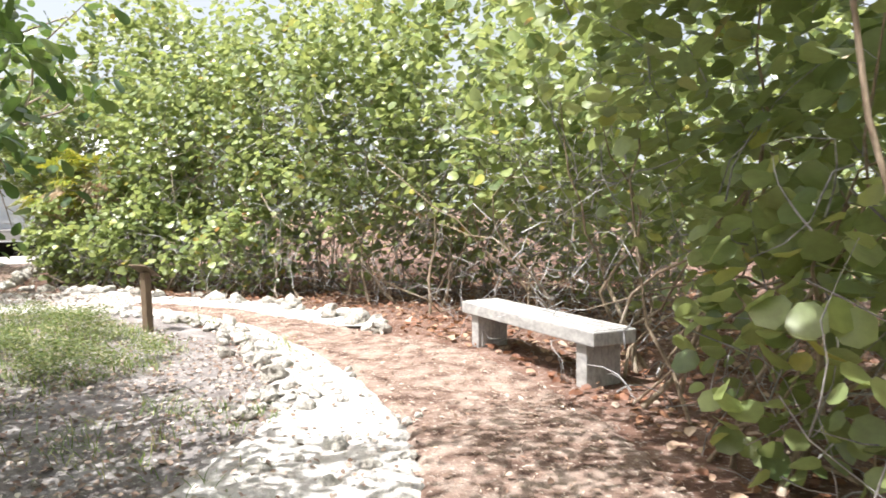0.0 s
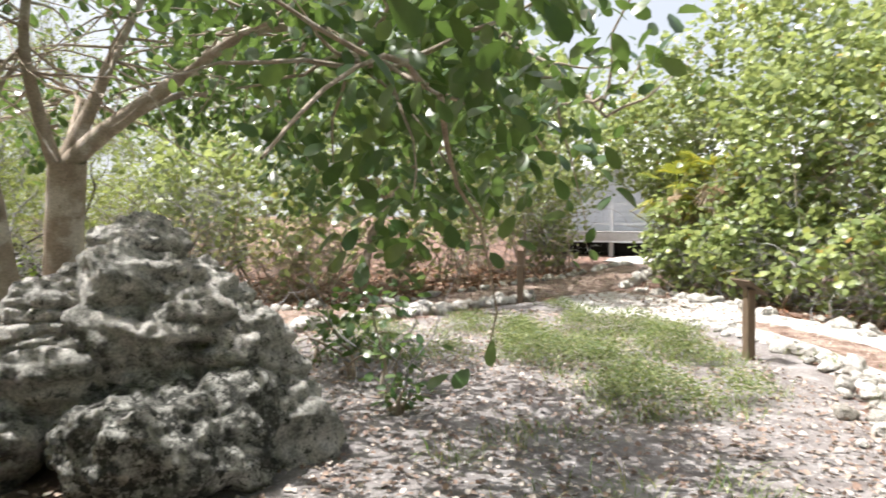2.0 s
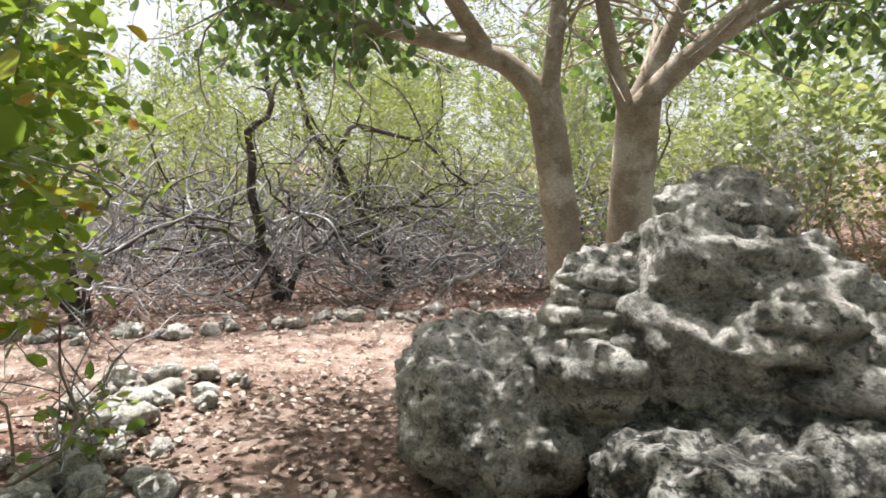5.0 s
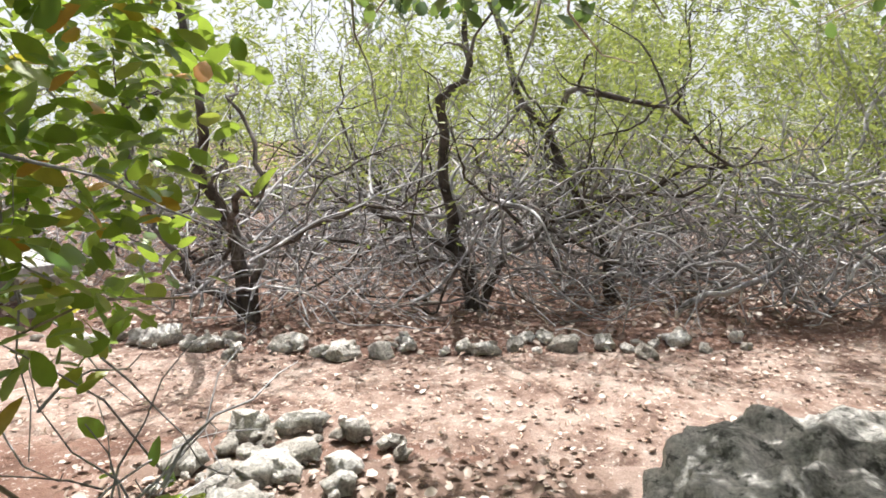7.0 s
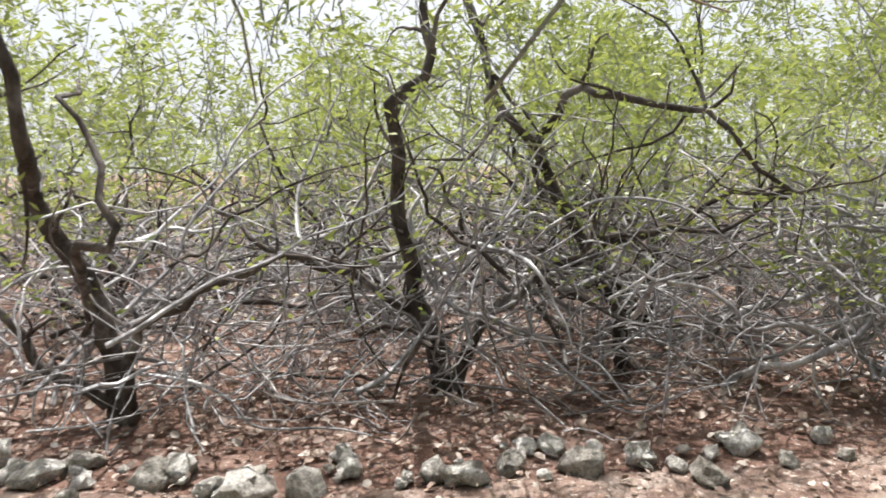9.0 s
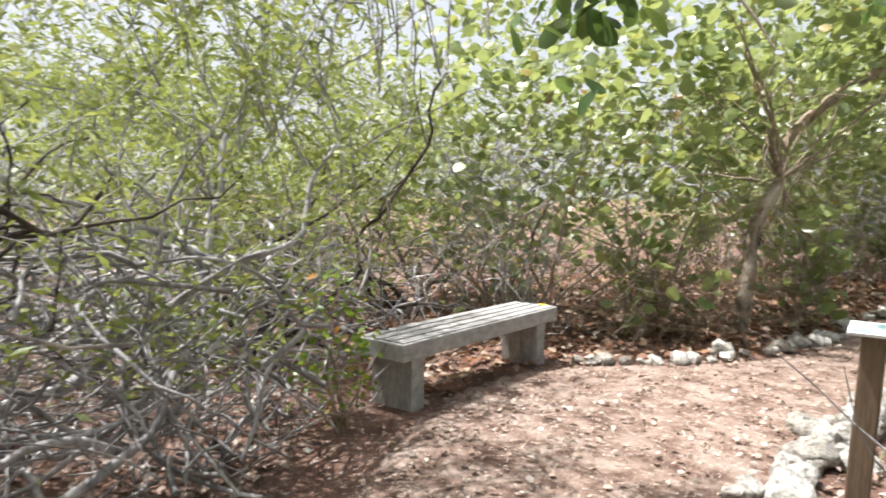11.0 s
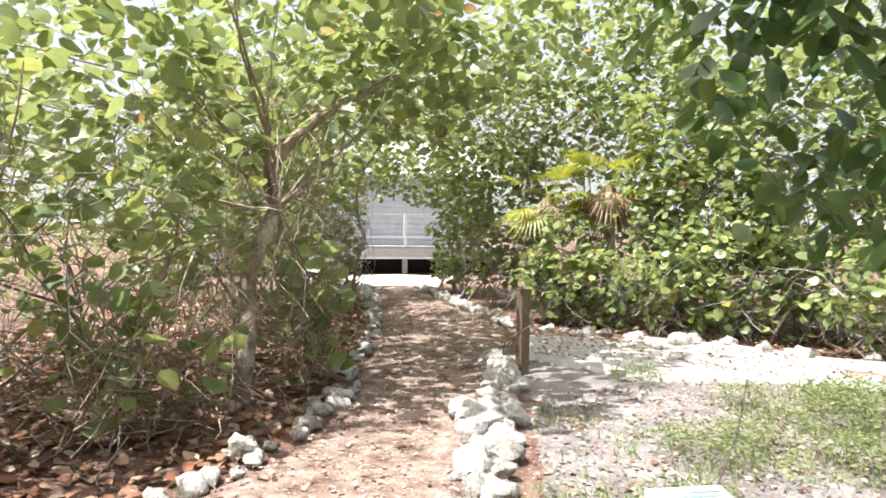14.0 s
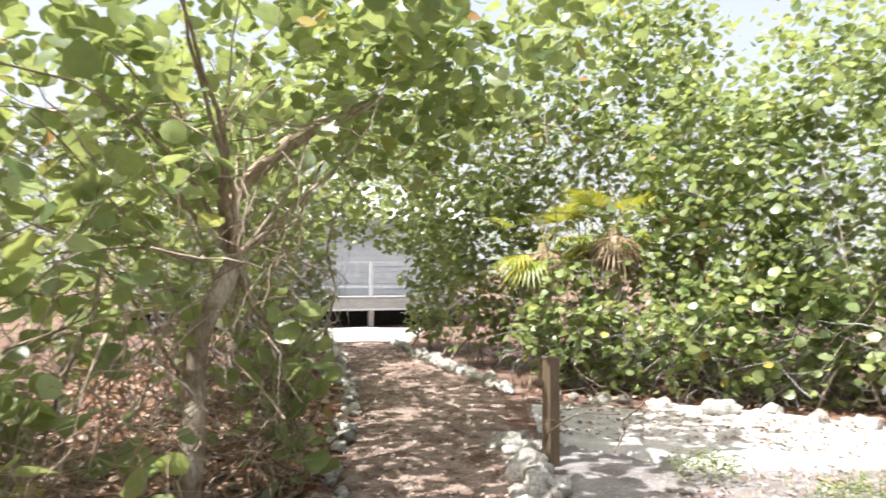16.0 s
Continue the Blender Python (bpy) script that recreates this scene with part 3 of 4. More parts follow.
# ---------------------------------------------------------------- benches, posts, cottage
def bench(x, y, turn, length, label):
    e = thing("bench", x, y, 0, turn, label, "bench", "concrete benches")
    bm = bmesh.new()
    box(bm, length, 0.42, 0.115, 0, 0, 0.395, 0.012)
    for v in bm.verts:
        v.co.z += 0.004 * noise.noise(v.co * 6)
    part("seat_slab", bm, M_CONCRETE, e)
    for sx in (-1, 1):
        bm = bmesh.new()
        box(bm, 0.13, 0.34, 0.40, sx * (length / 2 - 0.2), 0, 0.15, 0.008)
        part("leg", bm, M_CONCRETE, e)
        for k in (-1, 0, 1):
            bm = bmesh.new()
            box(bm, 0.012, 0.05, 0.3, sx * (length / 2 - 0.2) - sx * 0.066, k * 0.1, 0.17, 0.004)
            part("groove_rib", bm, M_CONCRETE, e)
    for k in range(4):
        bm = bmesh.new()
        box(bm, length - 0.06, 0.075, 0.008, 0, -0.15 + 0.1 * k, 0.4555, 0.003)
        part("seat_slat", bm, M_CONCRETE, e)
    return e


bench(1.42, 7.18, math.degrees(math.atan2(1.5, -0.85)), 2.1, "weathered grey concrete bench beside the path under leaves")
bench(-9.31, 4.70, math.degrees(math.atan2(1.45, -0.55)), 2.0, "weathered grey concrete bench with a fallen yellow leaf")
bench(-6.14, -3.64, math.degrees(math.atan2(0.95, 0.3)), 1.3, "weathered grey concrete bench beside the mangrove trees")


def post(x, y, h, r, lean, label):
    e = thing("wooden_post", x, y, 0, random.uniform(0, 90), label, "post", "trail posts")
    bm = bmesh.new()
    box(bm, 2 * r, 2 * r, h + 0.15, 0, 0, h / 2 - 0.075, 0.008)
    for v in bm.verts:
        v.co.x += lean * v.co.z
        v.co += Vector((noise.noise(v.co * 9), noise.noise(v.co * 9 + Vector((5, 0, 0))), 0)) * 0.006
    part("shaft", bm, M_POST, e)
    bm = bmesh.new()
    box(bm, 2 * r + 0.004, 2 * r + 0.004, 0.02, lean * h, 0, h + 0.008, 0.006)
    part("cap", bm, M_POST, e)
    return e


post(-7.4, 9.98, 0.84, 0.05, 0.0, "weathered brown wooden marker post among pale stones")


def trail_sign(x, y, turn, h, lean, w, d, slope, label, board, board_label):
    """A small printed panel on a square post."""
    e = thing("trail_sign", x, y, 0, turn, label, "sign", "trail signs")
    shift = Matrix(((1, 0, lean, 0), (0, 1, 0, 0), (0, 0, 1, 0), (0, 0, 0, 1)))
    bm = bmesh.new()
    box(bm, 0.088, 0.088, h + 0.12, 0, 0, h / 2 - 0.06, 0.008)
    bmesh.ops.transform(bm, matrix=shift, verts=bm.verts)
    part("post", bm, M_POST, e)
    seat = Matrix.Translation((lean * h, 0, h + 0.02)) @ Matrix.Rotation(radians(slope), 4, "X")
    bm = bmesh.new()
    box(bm, w, d, 0.014, 0, 0, 0, 0.003)
    bmesh.ops.transform(bm, matrix=seat, verts=bm.verts)
    panel = part("panel", bm, board, e, board_label)
    for pw, pd, ox, oy in ((0.36, 0.32, -0.24, -0.24), (0.36, 0.04, 0.2, 0.32), (0.5, 0.04, 0.12, 0.2), (0.36, 0.04, 0.2, 0.08), (0.3, 0.04, 0.22, -0.06)):
        bm = bmesh.new()
        box(bm, pw * w, pd * d, 0.003)
        bmesh.ops.transform(bm, matrix=seat @ Matrix.Translation((ox * w, oy * d, 0.0095)), verts=bm.verts)
        part("print_block", bm, M_SIGN_INK, panel)
    return e


trail_sign(-6.56, 4.73, 22, 0.83, 0.04, 0.185, 0.15, 10, "small white trail sign on a leaning brown wooden post", M_SIGN, "sun-bleached white sign panel")
trail_sign(-2.95, 8.75, 155, 0.70, 0.03, 0.30, 0.26, 34, "wooden trail sign turned towards the white path, seen from behind", M_POST, "brown wooden sign board")


def cottage():
    e = thing("cottage", -14.2, 23.6, 0, 30, "raised white cottage with a grey deck above a dark crawlspace", "house")

    def piece(name, sx, sy, sz, x, y, z, mat, bevel=0.0, label="", under=None):
        bm = bmesh.new()
        box(bm, sx, sy, sz, x, y, z, bevel)
        return part(name, bm, mat, under or e, label)

    # block painted almost black, in place of real shade under the floor
    piece("crawlspace", 9.4, 5.4, 0.62, 0, 2.3, 0.30, M_CRAWL_SHADE)
    deck = piece("deck", 9.6, 1.5, 0.10, 0, -0.75, 0.80, M_DECK, 0.01)
    for k in range(10):
        piece("board", 9.62, 0.138, 0.025, 0, -1.44 + 0.15 * k, 0.866, M_DECK, 0.003, "", deck)
    piece("fascia", 9.6, 0.04, 0.24, 0, -1.525, 0.68, M_DECK, 0.004, "weathered grey timber fascia")
    piece("sill_beam", 9.6, 0.09, 0.05, 0, -1.50, 0.53, M_SIDING, 0.004)
    for k in range(14):
        bm = bmesh.new()
        box(bm, 9.2, 0.03, 0.165, 0, -0.1, 0.97 + 0.17 * k, 0.004, Matrix.Rotation(radians(-4), 4, "X"))
        part("siding_board", bm, M_SIDING, e)
    piece("wall", 9.2, 5.0, 2.6, 0, 2.45, 2.0, M_SIDING)
    for sx in (-1, 1):
        bm = bmesh.new()
        box(bm, 10.2, 3.4, 0.08, 0, 2.4 + sx * 1.5, 3.75, 0.01, Matrix.Rotation(radians(-sx * 24), 4, "X"))
        part("roof", bm, M_ROOF, e)
    for k in range(7):
        x = -4.6 + 1.53 * k
        piece("railing_post", 0.09, 0.09, 1.0, x, -1.38, 1.36, M_SIDING, 0.005)
        if k % 2 == 0:
            piece("pier", 0.14, 0.14, 0.62, x, -1.36, 0.26, M_DECK)
    for z in (1.15, 1.84):
        piece("railing_bar", 9.3, 0.05, 0.05, 0, -1.38, z, M_SIDING)
    return e


cottage()

# ---------------------------------------------------------------- plants
WAYS = [P2_LEFT + P2_RIGHT[::-1], P1_IN + P1_OUT[::-1],
        [(0.3, 0.8), (1.7, 0.8), (1.5, 3.1), (-1.0, 2.95), (-2.6, 2.7), (-4.2, 2.1), (-5.2, 2.4), (-5.4, 0.8), (-3.2, 1.25), (-1.2, 2.1), (0.0, 2.0)],
        [(-8.6, 3.4), (-7.9, 3.2), (-7.0, 5.5), (-8.6, 6.9), (-9.7, 5.6)]]


def free_way(p, top=2.3):
    """Which places keep the paths and benches clear."""
    p = np.atleast_2d(p)
    blocked = np.zeros(len(p), bool)
    for poly in WAYS:
        blocked |= inside(poly, p[:, 0], p[:, 1])
    return ~(blocked & (p[:, 2] < top))


def blob(cx, cy, z0, z1, rx, ry, n, hollow=0.55):
    """Leaf places in a lumpy crown, denser towards its outside."""
    d = np.random.normal(0, 1, (n, 3))
    d /= np.linalg.norm(d, axis=1)[:, None]
    r = np.random.uniform(hollow**3, 1, n) ** (1 / 3)
    lump = 1 + 0.22 * np.sin(5 * d[:, 0] + 3 * cx) * np.sin(4 * d[:, 1] + cy) + 0.15 * np.sin(9 * d[:, 2] + 2 * cy + 7 * d[:, 0])
    r = r * lump
    return np.stack([cx + rx * r * d[:, 0], cy + ry * r * d[:, 1], (z0 + z1) / 2 + (z1 - z0) / 2 * r * d[:, 2]], 1)


def clump(pos, per, spread):
    """Gathers single leaf places into sprigs."""
    return np.repeat(pos, per, axis=0) + np.random.normal(0, spread, (len(pos) * per, 3))


def seagrape(cx, cy, lobes, stems, size, label, near=0, twig=60, trunk=None, group="seagrape thicket", mat=None, shape="round", category="shrub"):
    """A seagrape: crooked stems, a tangle of twigs and a crown of round leaves."""
    e = thing("seagrape_shrub" if trunk is None else "seagrape_tree", cx, cy, 0, 0, label, category, group)
    woody = Tubes(6)
    fine = Tubes(3)
    if trunk is not None:
        woody.add(smooth_line(trunk, 0.15), 0.085, 0.05, 0.12)
    pts = []
    for (x, y, z0, z1, rx, ry, n) in lobes:
        p = clump(blob(x, y, z0, z1, rx, ry, n // 3), 3, size * 0.8)
        pts.append(p[p[:, 2] > 0.06])
        for _ in range(stems):
            bx, by = x + random.gauss(0, rx * 0.4), y + random.gauss(0, ry * 0.4)
            if trunk is not None:
                bx, by = trunk[3][0], trunk[3][1]
            to = np.array([x + random.uniform(-0.8, 0.8) * rx, y + random.uniform(-0.8, 0.8) * ry, random.uniform(0.5, 0.95) * z1])
            foot = np.array([bx, by, 0.0 if trunk is None else trunk[3][2]])
            ln = wander(foot, to - foot, np.linalg.norm(to - foot), 9, 0.3 if trunk is None else 0.15)
            if free_way(ln).all():
                woody.add(ln, random.uniform(0.010, 0.026) * (0.4 if group == "crossing shrubs" else 1.0), 0.004, 0.1)
        for _ in range(twig):
            s = np.array([x + random.gauss(0, rx * 0.5), y + random.gauss(0, ry * 0.5), random.uniform(0.05, max(0.4, z1 * 0.6))])
            ln = wander(s, np.random.normal(0, 1, 3) + [0, 0, 0.5], random.uniform(0.35, 1.0), 5, 0.3)
            if free_way(ln).all():
                fine.add(ln, random.uniform(0.004, 0.009), 0.002)
    woody.build("stem", M_BARK_GRAPE, e)
    fine.build("twig", M_BARK_GRAPE if trunk is not None else M_BARK_GREY, e)
    pts = np.concatenate(pts)
    pts = pts[free_way(pts, 1.9)]
    sz = np.random.uniform(0.65, 1.2, len(pts)) * size
    m = mat or M_GRAPE
    if near:
        # the leaves nearest the paths are single pieces
        away = np.minimum(np.hypot(pts[:, 0] - 0.9, pts[:, 1] - 2.0), np.hypot(pts[:, 0] + 6.9, pts[:, 1] - 4.0))
        away = np.minimum(away, np.hypot(pts[:, 0] + 2.4, pts[:, 1] - 2.1))
        order = np.argsort(away)
        single_leaves(pts[order[:near]], sz[order[:near]], shape, m, e)
        pts, sz = pts[order[near:]], sz[order[near:]]
    leaf_cloud("crown", pts, sz, shape, m, e)
    return e


def mangrove(x, y, lines, n_leaf, spread, top, label, dark=True, twigs=70, low=1.0, leaf=0.05):
    """A low crooked tree with dark limbs, grey dead twigs below and fine pale leaves above."""
    e = thing("mangrove_tree", x, y, 0, 0, label, "tree", "mangrove thicket")
    loose, grey = Tubes(5), Tubes(3)
    bark = M_BARK_DARK if dark else M_BARK_GREY
    ends = []
    for j, (pts, r0, r1) in enumerate(lines):
        limbs = Tubes(6)
        ln = smooth_line(pts, 0.12)
        u = np.linspace(0, 1, len(ln))[:, None]
        ph = np.random.uniform(0, 6.28, (2, 3))
        ln = ln + u ** 0.5 * (0.06 * np.sin(13 * u + ph[0]) + 0.03 * np.sin(29 * u + ph[1])) + np.random.normal(0, 0.007, ln.shape)
        limbs.add(ln, 0.8 * r0, 0.8 * r1, 0.18)
        for _ in range(6):
            k = random.randrange(len(ln) // 3, len(ln))
            d = np.random.normal(0, 1, 3) + [0, 0, 0.7]
            b = wander(ln[k], d, random.uniform(0.35, 1.0), 7, 0.25, 0.05)
            if free_way(b).all():
                limbs.add(b, max(0.008, r1 * 0.8), 0.004, 0.1)
                ends += list(b[3:])
        limbs.build("trunk" if j == 0 else "limb", bark, e)
        ends += list(ln[len(ln) // 2:])
    for _ in range(twigs):
        s = np.array([x + random.gauss(0, spread * 0.7), y + random.gauss(0, spread * 0.7), abs(random.gauss(0, low * 0.6)) + 0.05])
        ln = wander(s, np.random.normal(0, 1, 3) * [1, 1, 0.5] + [0, 0, 0.15], random.uniform(0.5, 1.7), 7, 0.25)
        if free_way(ln).all():
            grey.add(ln, random.uniform(0.003, 0.011), 0.0015)
    for _ in range(twigs // 4):
        q = np.array([x + random.gauss(0, 0.3 * spread), y + random.gauss(0, 0.3 * spread), random.uniform(0.1, 1.0)])
        az = random.uniform(0, 6.28)
        ln = wander(q, (math.cos(az), math.sin(az), random.uniform(-0.1, 0.8)), random.uniform(1.0, 2.4), 12, 0.3, 0.0)
        if free_way(ln).all():
            (loose if random.random() < 0.3 else grey).add(smooth_line(ln, 0.12), random.uniform(0.008, 0.024), 0.004, 0.1)
    loose.build("dead_twig", bark, e)
    ends = np.array(ends)
    a = ends[np.random.randint(0, len(ends), n_leaf // 3)] + np.random.normal(0, 0.2, (n_leaf // 3, 3))
    # upright feathery sprays fill the crown
    knots = blob(x, y, low, top, spread, spread, 9, 0.3)
    spray = knots[np.random.randint(0, 9, n_leaf // 36)] + np.random.normal(0, 0.125 * spread, (n_leaf // 36, 3))
    b = []
    for q in spray:
        if q[2] < 0.4 * low:
            continue
        w = wander(q, np.random.normal(0, 0.45, 3) + [0, 0, 1.0], random.uniform(0.4, 0.9), 6, 0.12)
        grey.add(w, 0.006, 0.002)
        t = np.random.uniform(0, 6, 24)
        k = np.minimum(t.astype(int), 5)
        b.append(w[k] + (w[k + 1] - w[k]) * (t - k)[:, None] + np.random.normal(0, 0.035, (24, 3)))
    pts = np.concatenate([a, *b])
    pts = pts[(pts[:, 2] > 0.55 * low) & free_way(pts)]
    grey.build("dead_twig", M_BARK_GREY, e)
    leaf_cloud("crown", pts, np.random.uniform(0.8, 1.8, len(pts)) * leaf, "slim", M_FINE, e, -0.5, 0.4)
    return e


def limbs_random(x, y, n, h, reach, r0=0.05, z0=0.0):
    out = []
    for _ in range(n):
        az, el = random.uniform(0, 6.28), random.uniform(0.25, 1.1)
        d = (math.cos(az) * math.cos(el), math.sin(az) * math.cos(el), math.sin(el))
        ln = wander((x, y, z0), d, random.uniform(0.6, 1.0) * (h if el > 0.7 else reach), 7, 0.28, 0.06)
        out.append((ln, r0 * random.uniform(0.6, 1.1), 0.01))
    return out

# the two mangroves beside the west path, with their own limbs
mangrove(-7.57, 0.0, [
    ([(-7.57, 0.0, -0.05), (-7.6, -0.06, 0.3), (-7.55, -0.16, 0.6), (-7.4, -0.2, 1.2), (-7.15, -0.05, 1.66), (-7.3, 0.05, 2.0), (-7.2, 0.0, 2.6)], 0.095, 0.02),
    ([(-7.57, 0.05, -0.05), (-7.6, 0.16, 0.3), (-7.66, 0.3, 0.5), (-7.75, 0.55, 0.7), (-7.7, 0.85, 0.9), (-7.95, 1.15, 1.05)], 0.065, 0.012),
    ([(-7.6, 0.2, 0.4), (-7.9, 0.6, 0.75), (-8.1, 1.2, 0.95), (-8.3, 1.9, 1.1)], 0.05, 0.012),
    ([(-7.55, -0.1, 0.45), (-7.3, -0.6, 0.8), (-7.2, -1.1, 0.95), (-7.3, -1.6, 1.4)], 0.045, 0.012)],
    3000, 1.3, 3.4, "low crooked mangrove with a dark forked trunk", twigs=260)
mangrove(-6.53, -1.56, [
    ([(-6.53, -1.56, -0.05), (-6.6, -1.6, 0.3), (-6.4, -1.55, 0.75), (-6.2, -1.65, 1.2), (-5.9, -1.2, 1.5), (-5.7, -1.3, 2.2), (-5.8, -1.5, 2.9)], 0.085, 0.02),
    ([(-6.5, -1.5, -0.05), (-6.45, -1.35, 0.35), (-6.4, -1.0, 0.75), (-6.6, -0.6, 0.85), (-6.8, -0.2, 0.95)], 0.06, 0.012),
    ([(-6.5, -1.6, 0.1), (-6.3, -2.0, 0.5), (-6.2, -2.3, 1.1), (-6.3, -2.5, 1.9)], 0.05, 0.015),
    ([(-6.3, -1.5, 0.8), (-5.9, -1.0, 1.0), (-5.75, -0.7, 1.2), (-5.9, -0.9, 1.55), (-6.1, -1.2, 1.8)], 0.04, 0.012)],
    2400, 1.3, 3.3, "low crooked mangrove of several dark stems", twigs=260)
mangrove(-8.4, 0.9, [
    ([(-8.4, 1.0, -0.05), (-8.3, 0.9, 0.5), (-8.15, 0.75, 0.95), (-7.99, 0.45, 1.46), (-7.95, 0.25, 1.75), (-7.9, 0.15, 2.3), (-7.8, 0.0, 2.9)], 0.07, 0.025),
    ([(-7.99, 0.45, 1.46), (-7.9, 0.6, 1.68), (-7.7, 0.83, 1.78), (-7.7, 1.2, 1.74), (-7.8, 1.6, 1.5), (-7.9, 1.9, 1.3)], 0.04, 0.015),
    ([(-8.2, 0.8, 0.8), (-8.1, 1.5, 1.1), (-8.0, 2.2, 1.3)], 0.035, 0.01)],
    3200, 1.4, 3.6, "mangrove with one branch bent in an arch", twigs=200)
mangrove(-8.3, 2.4, [
    ([(-8.9, 1.2, 0.05), (-8.6, 2.0, 0.5), (-8.35, 2.55, 0.93), (-8.5, 2.9, 1.0), (-8.7, 3.2, 1.3), (-8.9, 3.5, 1.7)], 0.05, 0.015),
    ([(-8.0, 1.6, 0.05), (-7.9, 2.1, 0.35), (-8.2, 2.5, 0.6), (-8.7, 2.8, 0.8)], 0.035, 0.012),
    ([(-8.8, 1.8, 0.1), (-8.3, 2.3, 0.3), (-7.8, 2.6, 0.12)], 0.03, 0.01),
    ([(-9.2, 2.4, 0.0), (-9.2, 2.7, 0.8), (-9.4, 3.0, 1.6), (-9.6, 3.3, 2.6)], 0.05, 0.015)],
    6500, 1.2, 3.9, "sprawling mangrove with bare silver-grey branches", dark=False, twigs=270)

random.seed(5)
np.random.seed(5)
for x, y, s in ((-9.4, -1.6, 1.5), (-9.8, 1.0, 1.5), (-10.3, 3.4, 1.6), (-8.3, -3.6, 1.6), (-7.2, -5.6, 1.7), (-11.4, -0.4, 1.9), (-11.8, 2.4, 1.9), (-10.8, -3.4, 1.9),
                (-13.4, 0.9, 2.1), (-13.0, -2.4, 2.1), (-13.2, 4.6, 2.1), (-15.6, -0.6, 2.4), (-15.8, 3.0, 2.4), (-15.0, -5.2, 2.4), (-11.0, -6.8, 2.2), (-18.5, 1.0, 2.8), (-18.5, 6.0, 2.8),
                (-18.0, -5.0, 2.8), (-13.5, -9.5, 2.6), (-8.0, -9.0, 2.2), (-22.0, -1.0, 3.2), (-22.0, 4.5, 3.2), (-12.2, 5.8, 1.8)):
    mangrove(x, y, limbs_random(x, y, 6, 2.6 + 0.2 * s, 1.8, 0.05), int((1500 + 950 * s) * (1.0 if y < 1.5 else 1.3)), s * 0.95, (2.1 if y < 0 else 2.6) + 0.45 * s + random.uniform(-0.5, 0.5), "scrubby mangrove with fine pale-green leaves", dark=random.random() < 0.6,
             twigs=int(220 if x > -12 else 110), low=0.9, leaf=0.06 + 0.03 * (s - 1.5))

# distant woods behind the thicket
def far_woods(label, places, n, size):
    pts = np.concatenate([blob(x, y, -1.2, h, r, r, n, 0.3) for x, y, r, h in places])
    pts = pts[pts[:, 2] > 0.05]
    return tagged(leaf_cloud("far_woods", pts, np.random.uniform(0.6, 1.3, len(pts)) * size, "slim", M_FINE, None, -0.5, 0.4), label, "woods", kind="stuff")


far_woods("distant pale-green scrub woods", [(-26, -12, 4, 2.6), (-26, -6, 4, 2.8), (-27, 0, 4, 2.5), (-27, 6, 4, 3.2), (-26, 12, 4, 4.4), (-20, -11, 4, 2.5), (-21, 9.5, 3.4, 4.2), (-16, 9.5, 3, 4.0), (-20, 16, 4, 5.2), (-15, -14, 4, 2.9), (-7, -15, 4, 3.2), (-23, -3, 4, 2.3), (-23, 3, 4, 2.4), (-17, -9, 3, 2.4)], 3600, 0.15)
far_woods("distant scrub woods north of the cottage", [(-24, 26, 5, 6), (-17, 31, 5, 7), (-8, 30, 5, 6.5), (0, 26, 5, 6.5), (8, 20, 5, 6), (10, 10, 4, 5), (11, 0, 4, 5), (7, -11, 4, 4.6), (0, -14, 4, 4.6)], 3800, 0.2)

# seagrapes round the paths
random.seed(6)
np.random.seed(6)
L_SG = "dense green seagrape shrub with round leathery leaves"
# includes high and rear lobes outside the view, added to darken bush and path
seagrape(2.9, 4.4, [(3.1, 4.3, 0.5, 2.5, 0.9, 1.5, 900), (2.5, 5.6, 1.2, 3.4, 0.8, 1.0, 800), (3.6, 2.8, 0.2, 2.8, 0.9, 1.1, 520), (3.1, 2.6, 2.7, 4.4, 1.3, 1.3, 1300), (1.5, 3.9, 3.1, 4.1, 0.9, 1.2, 900), (1.9, 5.6, 2.9, 4.1, 0.9, 1.1, 500), (2.2, 2.4, 3.0, 4.2, 1.0, 1.2, 800), (2.3, 4.6, 2.5, 3.9, 0.8, 1.2, 700), (2.3, 4.3, 0.1, 1.6, 0.4, 0.8, 220), (3.3, 0.5, 0.2, 3.6, 1.0, 1.0, 900), (2.75, 1.5, 0.2, 3.2, 0.5, 0.6, 420)], 5, 0.135, "seagrape shrub with large round leaves over dark stems", near=290, twig=26)
seagrape(2.6, 8.4, [(2.7, 8.3, 0.7, 3.0, 1.0, 1.3, 1000), (1.6, 8.9, 1.35, 3.5, 0.9, 0.9, 900), (1.7, 7.0, 2.1, 3.7, 0.8, 1.0, 500), (3.6, 6.5, 0.3, 3.4, 1.0, 1.2, 700)], 7, 0.13, L_SG, near=120, twig=110)
seagrape(0.0, 10.9, [(0.5, 10.7, 1.0, 5.0, 1.2, 1.2, 2400), (-0.9, 11.5, 0.8, 5.0, 1.2, 1.1, 2600), (0.6, 12.2, 0.1, 2.6, 2.0, 0.7, 1800), (2.6, 10.6, 0.1, 2.6, 1.2, 1.0, 1300)], 10, 0.115, L_SG, twig=260)
seagrape(-2.4, 12.6, [(-2.3, 12.6, 0.5, 5.2, 1.4, 1.1, 3300), (-3.8, 13.4, 0.2, 5.0, 1.4, 1.1, 3200), (-3.0, 12.0, 0.15, 1.4, 1.2, 0.45, 800)], 14, 0.115, L_SG, twig=200)
